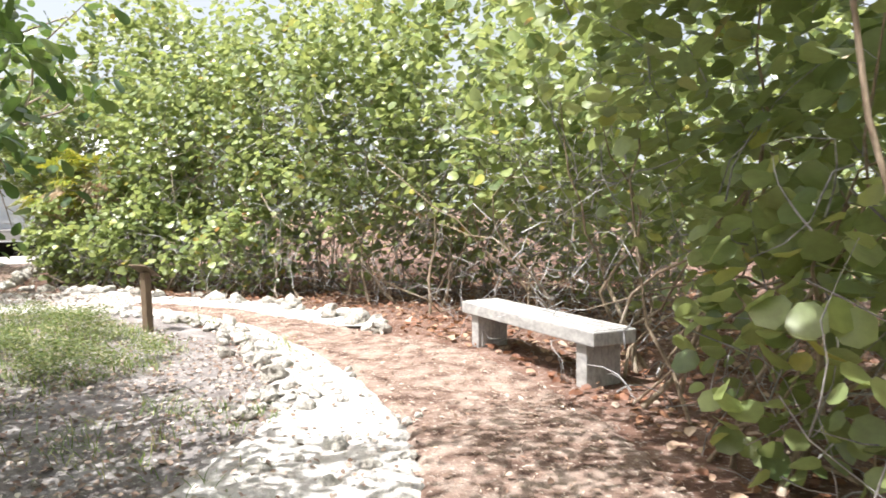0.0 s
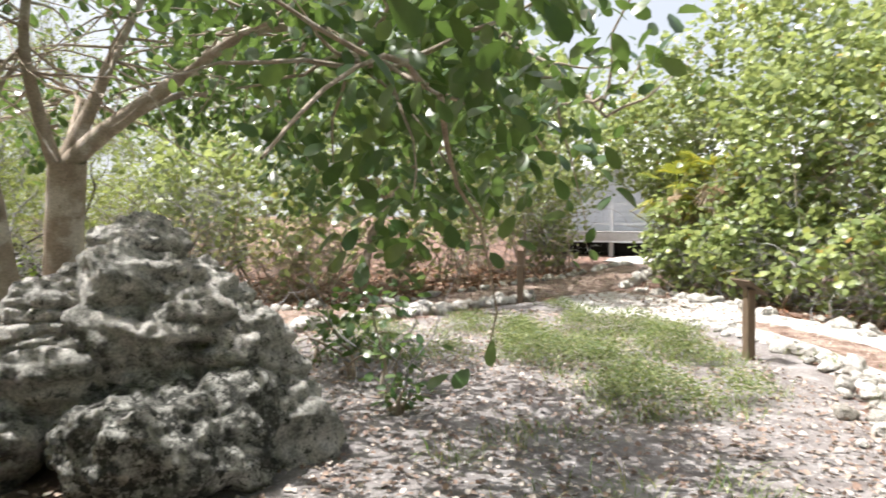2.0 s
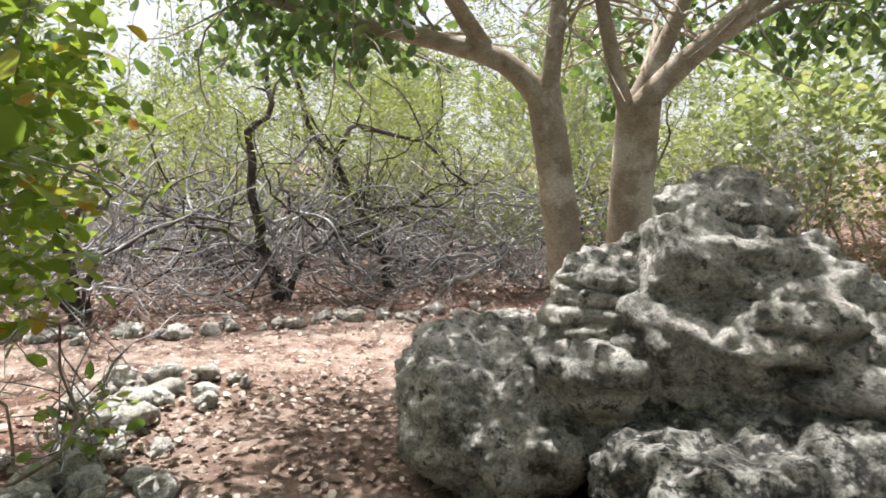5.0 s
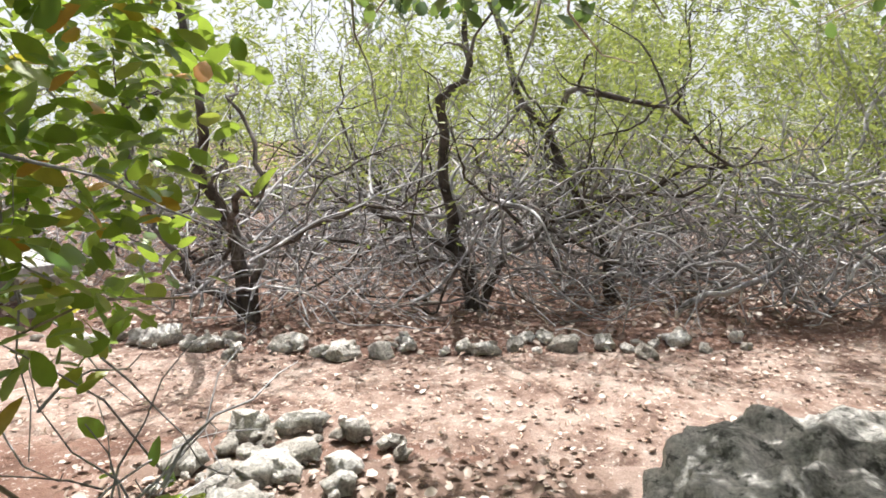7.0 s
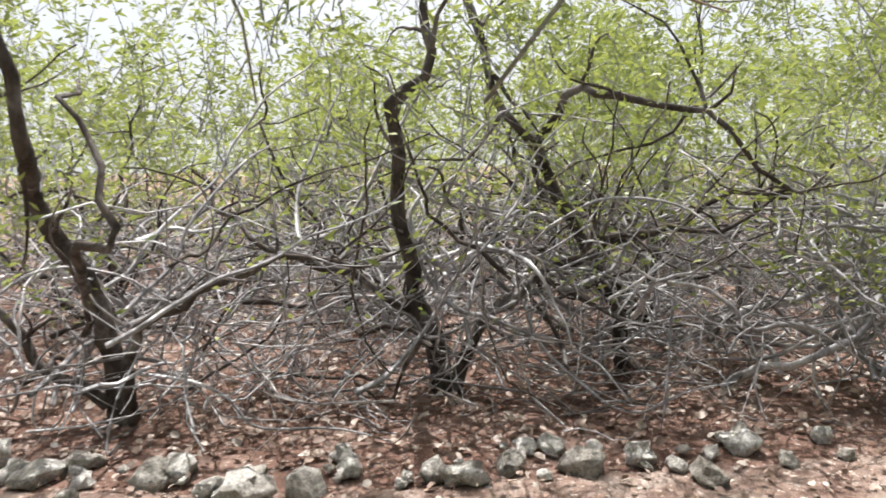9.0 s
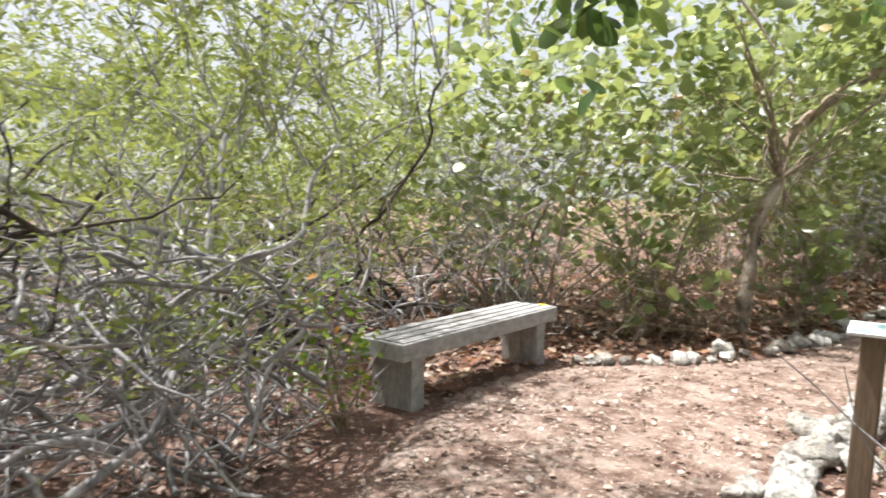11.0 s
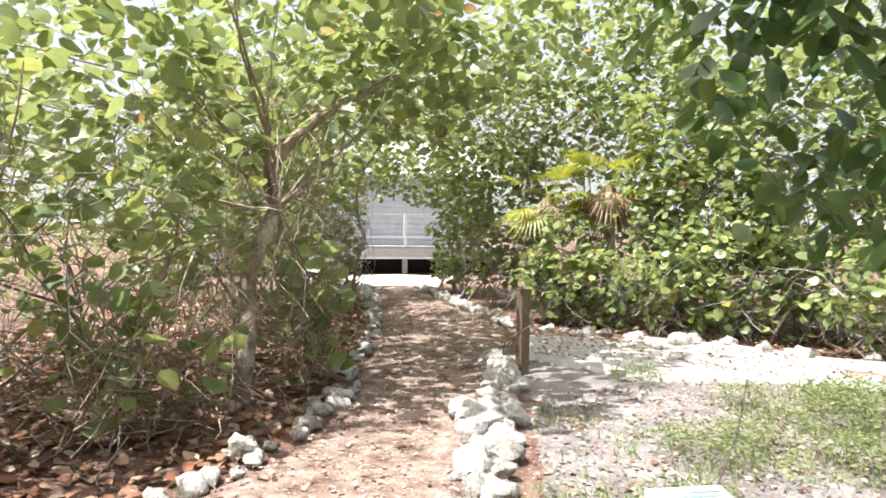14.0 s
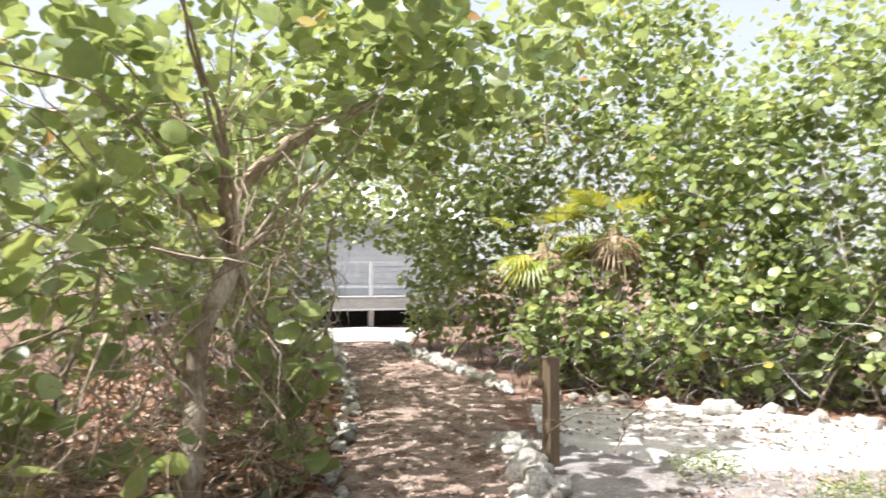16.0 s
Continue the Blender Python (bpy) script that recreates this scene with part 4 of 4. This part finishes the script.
seagrape(-5.2, 13.6, [(-5.3, 13.8, 0.2, 4.2, 1.2, 0.9, 2600), (-4.9, 12.9, 0.1, 1.7, 1.4, 0.5, 1300), (-6.6, 13.5, 0.1, 1.2, 0.8, 0.35, 450)], 12, 0.115, "seagrape shrub with sunlit yellow-green leaves beside the white path", twig=120)
seagrape(-6.5, 16.2, [(-5.9, 16.3, 0.5, 6.6, 1.9, 1.0, 3300), (-6.3, 14.9, 2.9, 6.0, 1.5, 0.7, 1700), (-7.2, 13.85, 0.15, 1.8, 0.8, 0.45, 600), (-8.2, 15.9, 0.2, 3.4, 0.9, 0.8, 1700), (-8.7, 15.4, 2.2, 5.1, 1.4, 1.2, 2000)], 12, 0.12, L_SG, twig=120)
seagrape(-9.3, 18.2, [(-9.75, 17.9, 0.2, 3.0, 0.75, 1.3, 1500), (-10.4, 17.6, 2.1, 4.8, 1.6, 1.4, 1800)], 8, 0.12, L_SG, twig=60)
seagrape(-9.55, 8.35, [(-8.7, 8.2, 2.9, 4.1, 0.9, 1.1, 330), (-8.1, 10.4, 2.7, 4.5, 1.3, 1.2, 620), (-9.9, 9.4, 1.9, 4.4, 1.2, 1.3, 560), (-10.1, 7.6, 0.8, 3.9, 0.95, 1.2, 560), (-8.9, 11.0, 2.4, 4.5, 1.1, 1.4, 750), (-9.2, 8.95, 0.25, 1.3, 0.3, 0.35, 110), (-9.7, 7.2, 0.2, 1.2, 0.5, 0.5, 80)], 3, 0.15,
         "seagrape tree with a peeling tan trunk arching over the path", near=250, twig=190, category="tree",
         trunk=[(-9.55, 8.35, -0.05), (-9.53, 8.4, 0.5), (-9.6, 8.6, 1.1), (-9.5, 8.85, 1.6), (-9.7, 9.2, 2.0), (-9.4, 9.8, 2.6), (-8.9, 10.6, 3.1)])
seagrape(-11.0, 6.6, [(-11.3, 6.3, 0.15, 3.2, 1.1, 1.0, 620), (-11.3, 8.8, 0.15, 4.2, 1.0, 1.1, 760), (-12.8, 7.4, 0.1, 4.8, 1.2, 2.4, 1500), (-10.4, 6.0, 1.2, 3.0, 0.6, 0.6, 150)], 12, 0.125, L_SG, twig=190)
seagrape(-11.4, 11.6, [(-11.2, 11.4, 0.6, 4.4, 1.1, 1.3, 1700), (-10.3, 13.0, 1.9, 4.6, 1.3, 1.4, 900), (-12.3, 13.8, 0.4, 4.2, 1.3, 1.4, 1300), (-11.25, 14.6, 0.2, 2.6, 0.5, 1.0, 700)], 12, 0.12, L_SG, twig=230)
seagrape(-13.4, 17.0, [(-13.4, 17.0, 0.3, 4.4, 1.1, 1.4, 1700), (-11.9, 16.2, 1.9, 4.8, 1.4, 1.6, 1600), (-15.0, 15.0, 0.3, 4.6, 2.0, 2.0, 1300)], 8, 0.12, L_SG, twig=120)
# closing the place to the east, the north and behind the start
for x, y, r, h in ((6.0, 8.0, 2.4, 4.2), (6.0, 3.0, 2.2, 4.0), (4.5, 11.5, 2.4, 4.6), (1.0, 14.5, 2.6, 6.6), (-2.5, 16.5, 2.6, 7.0), (5.0, -2.5, 2.3, 4.0), (0.5, -7.5, 2.6, 4.2), (-4.0, -9.0, 2.4, 4.0), (3.8, -6.0, 2.2, 4.0), (-1.4, -4.2, 1.8, 3.4)):
    seagrape(x, y, [(x, y, 0.2, h, r, r, 1700)], 8, 0.14, L_SG, twig=60)

# bright shrubs along the crossing, close on the left of the walk
L_SH = "bright green shrub with glossy oval leaves and a few orange ones"
seagrape(-0.75, 1.3, [(-0.85, 1.5, 0.5, 2.5, 0.5, 0.42, 600), (-1.5, 1.2, 0.5, 2.6, 0.6, 0.5, 700), (-0.6, 1.85, 0.6, 1.3, 0.2, 0.2, 30)], 2, 0.12, L_SH, near=180, twig=12, group="crossing shrubs", mat=M_SHRUB, shape="round")
seagrape(-2.7, 0.55, [(-2.75, 0.5, 0.8, 2.9, 0.7, 0.55, 1700), (-2.3, 0.75, 0.2, 0.9, 0.25, 0.3, 60)], 3, 0.10, L_SH, near=250, twig=22, group="crossing shrubs", mat=M_SHRUB, shape="oval")
seagrape(-3.75, 0.0, [(-3.75, 0.05, 0.75, 2.8, 0.55, 0.6, 1700), (-3.6, 0.5, 0.15, 0.4, 0.4, 0.2, 40)], 3, 0.105, L_SH, near=250, twig=22, group="crossing shrubs", mat=M_SHRUB, shape="oval")
seagrape(-2.2, -1.6, [(-2.2, -1.4, 0.3, 2.8, 1.2, 0.9, 900)], 6, 0.11, L_SH, twig=60, group="crossing shrubs", mat=M_SHRUB, shape="oval")
seagrape(-8.74, 3.45, [(-8.74, 3.42, 0.1, 1.0, 0.26, 0.28, 330)], 7, 0.06, "small green sapling against the end of the bench", twig=20, group="saplings", mat=M_SHRUB, shape="oval")
for x, y, h in ((-4.76, 5.33, 0.85), (-4.05, 5.33, 0.75), (-5.28, 5.38, 0.6), (-3.5, 5.0, 0.3), (-6.35, 5.2, 0.35), (-5.9, 4.3, 0.3)):
    seagrape(x, y, [(x, y, 0.1, h, 0.08 + 0.2 * h, 0.08 + 0.2 * h, 24 + int(90 * h))], 4, 0.06 + 0.07 * h, "leafy green sapling on the gravel island", twig=6, group="saplings", mat=M_TREE_LEAF, shape="oval")

# the twin-trunked tree over the boulders
random.seed(8)
np.random.seed(8)
tree = thing("twin_trunk_tree", -4.95, 2.85, 0, 0, "tan smooth-barked tree with two forked trunks and a wide leafy canopy", "tree")
tree_limbs = []


def limb(name, pts, r0, r1):
    t = Tubes(10)
    ln = smooth_line(pts, 0.08)
    t.add(ln, r0, r1, 0.03)
    t.build(name, M_BARK_TREE, tree)
    tree_limbs.append(ln)


limb("trunk", [(-5.0, 2.86, -0.05), (-4.97, 2.84, 0.3), (-4.93, 2.77, 0.9), (-4.85, 2.68, 1.5), (-4.8, 2.62, 1.84)], 0.125, 0.10)
limb("trunk", [(-5.35, 3.3, -0.05), (-5.25, 3.2, 0.4), (-5.1, 3.16, 1.0), (-4.95, 3.16, 1.5), (-4.85, 3.16, 1.78)], 0.16, 0.125)
limb("limb", [(-4.82, 2.64, 1.75), (-4.8, 2.4, 2.0), (-4.85, 1.95, 2.15), (-4.95, 1.4, 2.3), (-5.1, 0.7, 2.5)], 0.075, 0.03)
limb("limb", [(-4.8, 2.3, 2.03), (-4.75, 2.1, 2.35), (-4.7, 1.85, 2.75), (-4.6, 1.5, 3.2)], 0.05, 0.02)
limb("limb", [(-4.82, 2.64, 1.75), (-4.78, 2.68, 2.1), (-4.75, 2.72, 2.6), (-4.65, 2.75, 3.3)], 0.065, 0.02)
limb("limb", [(-4.84, 3.1, 1.68), (-4.8, 3.35, 1.95), (-4.6, 3.75, 2.3), (-4.2, 4.2, 2.7), (-3.5, 4.6, 2.9)], 0.075, 0.025)
limb("limb", [(-4.86, 3.1, 1.68), (-4.9, 3.3, 2.1), (-4.9, 3.5, 2.6), (-5.0, 3.8, 3.2)], 0.07, 0.02)
limb("limb", [(-4.85, 3.1, 1.7), (-4.8, 2.98, 2.1), (-4.7, 2.9, 2.6), (-4.5, 3.0, 3.3)], 0.055, 0.02)
limb("limb", [(-4.9, 3.4, 2.0), (-5.3, 4.0, 2.35), (-5.7, 4.7, 2.6), (-6.0, 5.5, 2.3)], 0.04, 0.01)
# the next two limbs carry unseen high foliage added for shade
limb("limb", [(-4.5, 3.0, 3.3), (-3.2, 3.2, 3.75), (-1.6, 3.6, 3.85), (-0.3, 4.2, 3.8)], 0.035, 0.01)
limb("limb", [(-4.6, 1.5, 3.2), (-3.4, 1.9, 3.65), (-2.4, 2.3, 3.75), (-1.2, 2.6, 3.8)], 0.03, 0.01)
limb("limb", [(-4.5, 3.85, 2.4), (-3.6, 3.9, 2.5), (-2.6, 3.8, 2.35), (-1.7, 3.6, 2.0), (-1.1, 3.5, 1.75)], 0.024, 0.006)
limb("limb", [(-4.2, 4.2, 2.7), (-3.4, 5.0, 2.7), (-2.6, 5.4, 2.4), (-2.2, 5.6, 2.0)], 0.035, 0.01)
limb("limb", [(-4.95, 3.2, 1.95), (-5.5, 3.35, 2.3), (-6.1, 3.35, 2.4), (-6.6, 3.25, 2.15)], 0.03, 0.006)
limb("limb", [(-4.8, 2.3, 2.1), (-4.2, 1.9, 2.6), (-3.3, 1.5, 2.95), (-2.2, 1.3, 3.0)], 0.035, 0.008)
twigs = Tubes(4)
tips = []
for ln in tree_limbs[2:]:
    for _ in range(26):
        k = random.randrange(len(ln) // 3, len(ln))
        b = wander(ln[k], np.random.normal(0, 1, 3) * [1, 1, 0.5] + [0, 0, 0.1], random.uniform(0.4, 1.2), 6, 0.2, -0.05)
        twigs.add(b, 0.012, 0.003)
        tips += list(b[2:])
    tips += list(ln[len(ln) // 2:])
twigs.build("twig", M_BARK_TREE, tree)
tips = np.array(tips)
pts = clump(tips[np.random.randint(0, len(tips), 1150)] + np.random.normal(0, 0.10, (1150, 3)), 3, 0.07)
# the last four blobs hang above the view, added to shade leaves and ground
hang = clump(np.concatenate([blob(-2.1, 4.1, 1.3, 2.9, 0.95, 0.85, 260, 0.1), blob(-3.0, 4.9, 1.35, 3.0, 0.95, 0.75, 240, 0.1), blob(-3.9, 5.4, 1.7, 3.2, 0.9, 0.7, 160, 0.1), blob(-1.1, 3.55, 1.6, 2.5, 0.45, 0.35, 34, 0.1),
                             blob(-6.15, 5.5, 1.6, 3.0, 0.42, 0.5, 150, 0.1), blob(-6.0, 5.5, 1.4, 1.9, 0.2, 0.25, 18, 0.1), blob(-5.5, 3.9, 2.05, 2.9, 0.5, 0.7, 110, 0.1), blob(-5.35, 4.6, 2.1, 3.1, 0.6, 0.6, 70, 0.1), blob(-4.6, 1.5, 2.1, 3.2, 1.0, 0.8, 200, 0.1), blob(-5.3, 1.0, 1.95, 2.7, 0.6, 0.8, 120, 0.1), blob(-3.2, 2.2, 2.35, 3.2, 1.2, 0.9, 220, 0.1), blob(-1.4, 2.9, 2.3, 3.1, 1.0, 0.7, 120, 0.1), blob(-2.6, 1.4, 2.6, 3.4, 1.7, 0.9, 420, 0.1), blob(-6.6, 3.25, 1.75, 2.25, 0.22, 0.22, 16, 0.1),
                             blob(-4.0, 3.8, 3.1, 4.1, 1.6, 1.6, 90, 0.2), blob(-6.5, 5.1, 3.0, 4.2, 1.0, 1.0, 380, 0.1), blob(0.2, 4.0, 3.2, 4.2, 0.8, 1.5, 190, 0.1), blob(-1.6, 2.6, 3.2, 4.2, 1.5, 1.2, 230, 0.1), blob(-4.2, 0.7, 3.2, 4.1, 1.4, 0.9, 260, 0.1)]), 4, 0.075)
pts = np.concatenate([pts, hang])
keep = (pts[:, 2] > 2.0) | (np.hypot(pts[:, 0] + 2.4, pts[:, 1] - 4.4) < 1.5) | (np.hypot(pts[:, 0] + 6.05, pts[:, 1] - 5.5) < 1.0) | (np.hypot(pts[:, 0] + 1.1, pts[:, 1] - 3.5) < 0.6) | (np.hypot(pts[:, 0] + 6.6, pts[:, 1] - 3.25) < 0.5)
keep &= (np.hypot(pts[:, 0] + 4.75, pts[:, 1] - 2.9) > 1.0) | (pts[:, 2] > 2.75)
pts = pts[keep]
sz = np.random.uniform(0.7, 1.2, len(pts)) * 0.105
order = np.argsort(np.minimum(np.hypot(pts[:, 0] - 0.2, pts[:, 1] - 2.3), np.hypot(pts[:, 0] + 6.2, pts[:, 1] - 2.8)))
single_leaves(pts[order[:300]], sz[order[:300]], "oval", M_TREE_LEAF, tree, 0.55)
leaf_cloud("crown", pts[order[300:]], sz[order[300:]], "oval", M_TREE_LEAF, tree, 0.55)


# palms among the seagrapes
def palm(x, y, h, label, r=0.62, fronds=16, dead=9):
    e = thing("thatch_palm", x, y, 0, 0, label, "palm", "palms")
    t = Tubes(8)
    t.add(np.array([(x, y, -0.05), (x + 0.03, y, h * 0.5), (x, y + 0.03, h)]), 0.10, 0.08, 0.05)
    t.build("trunk", M_THATCH, e)
    for k in range(fronds + dead):
        old = k >= fronds
        az = random.uniform(0, 6.28)
        el = random.uniform(-0.6, 1.0) if not old else random.uniform(-1.3, -0.7)
        d = np.array([math.cos(az) * math.cos(el), math.sin(az) * math.cos(el), math.sin(el)])
        side = np.array([-math.sin(az), math.cos(az), 0])
        hub = np.array([x, y, h]) + d * (0.45 if not old else 0.15)
        v, f = [], []
        stalk = [np.array([x, y, h]), hub]
        for j in range(17):
            a = -1.25 + 2.5 * j / 16
            w = d * math.cos(a) + side * math.sin(a)
            L = r * (0.75 + 0.25 * math.cos(a)) * random.uniform(0.85, 1.05)
            perp = np.cross(w, np.cross(d, side))
            tip = hub + w * L + np.array([0, 0, -0.22 * L])
            mid = hub + w * L * 0.55
            n = len(v)
            v += [hub, mid + perp * 0.02, tip, mid - perp * 0.02]
            f.append((n, n + 1, n + 2, n + 3))
        n = len(v)
        q = side * 0.008
        v += [stalk[0] - q, stalk[0] + q, hub + q, hub - q]
        f.append((n, n + 1, n + 2, n + 3))
        solid("dead_frond" if old else "frond", np.array(v), f, M_THATCH if old else M_FROND, e, False)


palm(-7.45, 14.3, 1.95, "thatch palm with yellow-green fan fronds among seagrapes")
palm(-6.5, 14.2, 2.15, "thatch palm with a skirt of dead brown fronds", dead=14)
palm(-5.2, 15.2, 2.7, "thatch palm with a skirt of dead brown fronds", dead=14)

# ---------------------------------------------------------------- grass and litter
random.seed(9)
np.random.seed(9)


def grass(label, poly, n, length, tuft=0.09):
    q = np.array(poly)
    c = np.random.uniform(q.min(0), q.max(0), (n // 10 * 3, 2))
    c = c[inside(poly, c[:, 0], c[:, 1])]
    patchy = np.sin(2.3 * c[:, 0] + 1.1 * c[:, 1]) * np.sin(2.9 * c[:, 1] - 0.7 * c[:, 0]) + 0.6 * np.sin(6.1 * c[:, 0]) * np.sin(5.3 * c[:, 1])
    c = c[patchy + np.random.normal(0, 0.35, len(c)) > -0.1]
    c = np.repeat(c, 12, axis=0) + np.random.normal(0, tuft, (len(c) * 12, 2))
    m = len(c)
    base = np.column_stack([c, ground_zs(c[:, 0], c[:, 1])])
    az = np.random.uniform(0, 6.28, m)
    lean = np.random.uniform(0.25, 1.5, m)
    L = np.random.uniform(0.25, 1.1, m) * length
    d = np.stack([np.cos(az) * np.sin(lean), np.sin(az) * np.sin(lean), np.cos(lean)], 1)
    s = np.stack([-np.sin(az), np.cos(az), np.zeros(m)], 1) * 0.0032
    mid = base + d * L[:, None] * 0.55
    tip = base + d * L[:, None] + np.stack([np.cos(az), np.sin(az), -0.4 * np.ones(m)], 1) * (0.22 * L)[:, None]
    v = np.stack([base - s, base + s, mid + s, tip, mid - s], 1).reshape(-1, 3)
    i = np.arange(m)[:, None] * 5
    ob = solid("grass", v, np.concatenate([i + np.array([0, 1, 2, 4])]).tolist() + (i + np.array([4, 2, 3])).tolist(), M_GRASS, None, True)
    return tagged(ob, label, "grass", kind="stuff")


grass("patch of green weedy grass on the gravel island", [(-5.2, 6.0), (-4.2, 6.7), (-3.3, 6.3), (-2.4, 6.0), (-1.9, 6.8), (-2.0, 7.6), (-3.0, 8.6), (-4.8, 10.3), (-5.9, 10.1), (-5.4, 8.0)], 3400, 0.2)
litter_weeds = [(-4.9, 6.2), (-3.4, 6.2), (-2.2, 6.1), (-1.9, 7.3), (-3.2, 8.4), (-4.6, 9.6), (-5.5, 8.6)]
grass("sparse pale grass beside the stones", [(-6.9, 5.6), (-5.2, 4.9), (-4.8, 6.6), (-5.6, 8.6), (-7.2, 8.9)], 1700, 0.16)
grass("sparse tufts of yellow grass at the path's edge", [(-0.9, 4.2), (-0.2, 4.3), (-0.4, 5.6), (-1.3, 5.6)], 260, 0.16)
grass("sparse tufts of green grass on the gravel", [(-3.0, 4.6), (-1.2, 4.6), (-1.2, 6.0), (-2.6, 5.7)], 260, 0.2)
grass("scattered grass by the white path", [(-1.6, 8.0), (-0.9, 7.0), (-0.6, 7.2), (-1.3, 8.6), (-2.4, 9.6), (-2.9, 9.2)], 320, 0.2)


def litter(label, poly, n, size, mat=None, lift=0.02, flat=0.35, name="leaf_litter", kind="dry"):
    q = np.array(poly)
    c = np.random.uniform(q.min(0), q.max(0), (n, 2))
    c = c[inside(poly, c[:, 0], c[:, 1])]
    pos = np.column_stack([c, ground_zs(c[:, 0], c[:, 1]) + lift + np.random.uniform(0, 0.015, len(c))])
    ob = leaf_cloud(name, pos, np.random.uniform(0.5, 1.2, len(c)) * size, kind, mat or M_DRY, None, 0.0, 1.6)
    return tagged(ob, label, "leaf litter", kind="stuff")


litter("brown and pale dead leaves under the mangroves", [(-5.7, -4.0), (-6.0, -1.4), (-6.4, 0.2), (-7.4, 2.0), (-8.6, 3.2), (-14, 4.0), (-14, -6.0)], 12000, 0.065, M_PALE)
litter("red-brown dead seagrape leaves beside the path", [(-8.9, 4.0), (-9.5, 5.6), (-8.8, 6.6), (-8.7, 8.0), (-9.0, 9.4), (-9.6, 12.0), (-11.0, 16), (-14.0, 16), (-14, 4.0)], 11000, 0.10)
litter("red-brown dead leaves under the seagrapes", [(-7.7, 13.4), (-4.6, 12.1), (-1.2, 10.2), (-0.2, 8.8), (1.0, 7.6), (2.0, 5.2), (2.0, 1.0), (5.0, 1.0), (5, 14), (-7, 17)], 16000, 0.09)
litter("pale leaf scraps on the gravel island", [(-5.6, 3.4), (-0.3, 3.6), (0.0, 5.0), (-1.3, 7.6), (-5.0, 10.6), (-7.2, 9.0), (-6.9, 5.0)], 13000, 0.045, M_PALE)
litter("pale leaf scraps on the clearing floor", [(1.5, 1.4), (-1.5, 1.6), (-4.2, -0.6), (-5.2, 1.5), (-3.2, 3.0), (0.0, 3.6)], 8000, 0.055, M_PALE)
litter("wood chips on the west path", P2_LEFT[1:] + P2_RIGHT[::-1][:-1], 26000, 0.04, M_CHIP, 0.024, name="wood_chips", kind="slim")
litter("wood chips on the east path", P1_IN[1:] + P1_OUT[::-1][:-1], 15000, 0.04, M_CHIP, 0.030, name="wood_chips", kind="slim")
# real scraps, but laid thick so their browns imitate dappled shade
litter("fallen leaves on the west path", P2_LEFT[1:] + P2_RIGHT[::-1][:-1], 17000, 0.042, M_PALE, 0.03)
litter("fallen leaves on the east path", P1_IN[1:] + P1_OUT[::-1][:-1], 3500, 0.042, M_PALE, 0.034)

def weeds(label, poly, n, high, size, bare):
    """Low bushy herbs in soft mounds, with gaps of bare ground between them."""
    q = np.array(poly)
    c = np.random.uniform(q.min(0), q.max(0), (n, 2))
    c = c[inside(poly, c[:, 0], c[:, 1])]
    mound = 0.5 + 0.5 * np.sin(2.3 * c[:, 0] + 1.1 * c[:, 1]) * np.sin(2.9 * c[:, 1] - 0.7 * c[:, 0]) + 0.3 * np.sin(5.7 * c[:, 0] + 2.0) * np.sin(6.3 * c[:, 1])
    on = mound + np.random.normal(0, 0.08, len(c)) > bare
    c, mound = c[on], np.clip(mound[on], 0.2, 1.1)
    z = ground_zs(c[:, 0], c[:, 1]) + 0.03 + high * mound * np.random.uniform(0.15, 1.0, len(c)) ** 0.6
    p = clump(np.column_stack([c, z]), 5, 0.028)
    p = p[p[:, 2] > 0.02]
    return tagged(leaf_cloud("weeds", p, np.random.uniform(0.5, 1.2, len(p)) * size, "slim", M_WEED, None, -0.3, 0.7), label, "weeds", kind="stuff")


weeds("bushy yellow-green weeds among the grass", litter_weeds, 15000, 0.30, 0.042, 0.56)
weeds("low pale-green weeds beside the white stones", [(-6.6, 5.6), (-5.0, 4.9), (-4.6, 6.4), (-5.2, 8.6), (-5.6, 10.2), (-6.6, 9.8), (-6.4, 7.6)], 9000, 0.18, 0.04, 0.78)

yellow = new("fallen_leaf", single_leaf("oval", M_FROND).copy())
yellow.data.materials[0] = M_YELLOW
yellow.matrix_world = pose(-9.60, 5.60, 0.468, 4, 3, 20) @ Matrix.Diagonal((0.13, 0.13, 0.13, 1))
tagged(yellow, "single yellow fallen leaf lying on the concrete bench", "leaf")

litter("dead leaves and scraps on the white side path", [(-7.4, 10.9), (-4.2, 10.4), (-4.2, 11.7), (-7.5, 12.6)], 1100, 0.05, M_PALE, 0.05)
litter("pale scraps on the white path edge", [(-0.7, 3.6), (0.6, 3.6), (0.4, 5.3), (-1.6, 9.0), (-2.2, 8.9), (-0.7, 5.6)], 900, 0.04, M_PALE, 0.045)
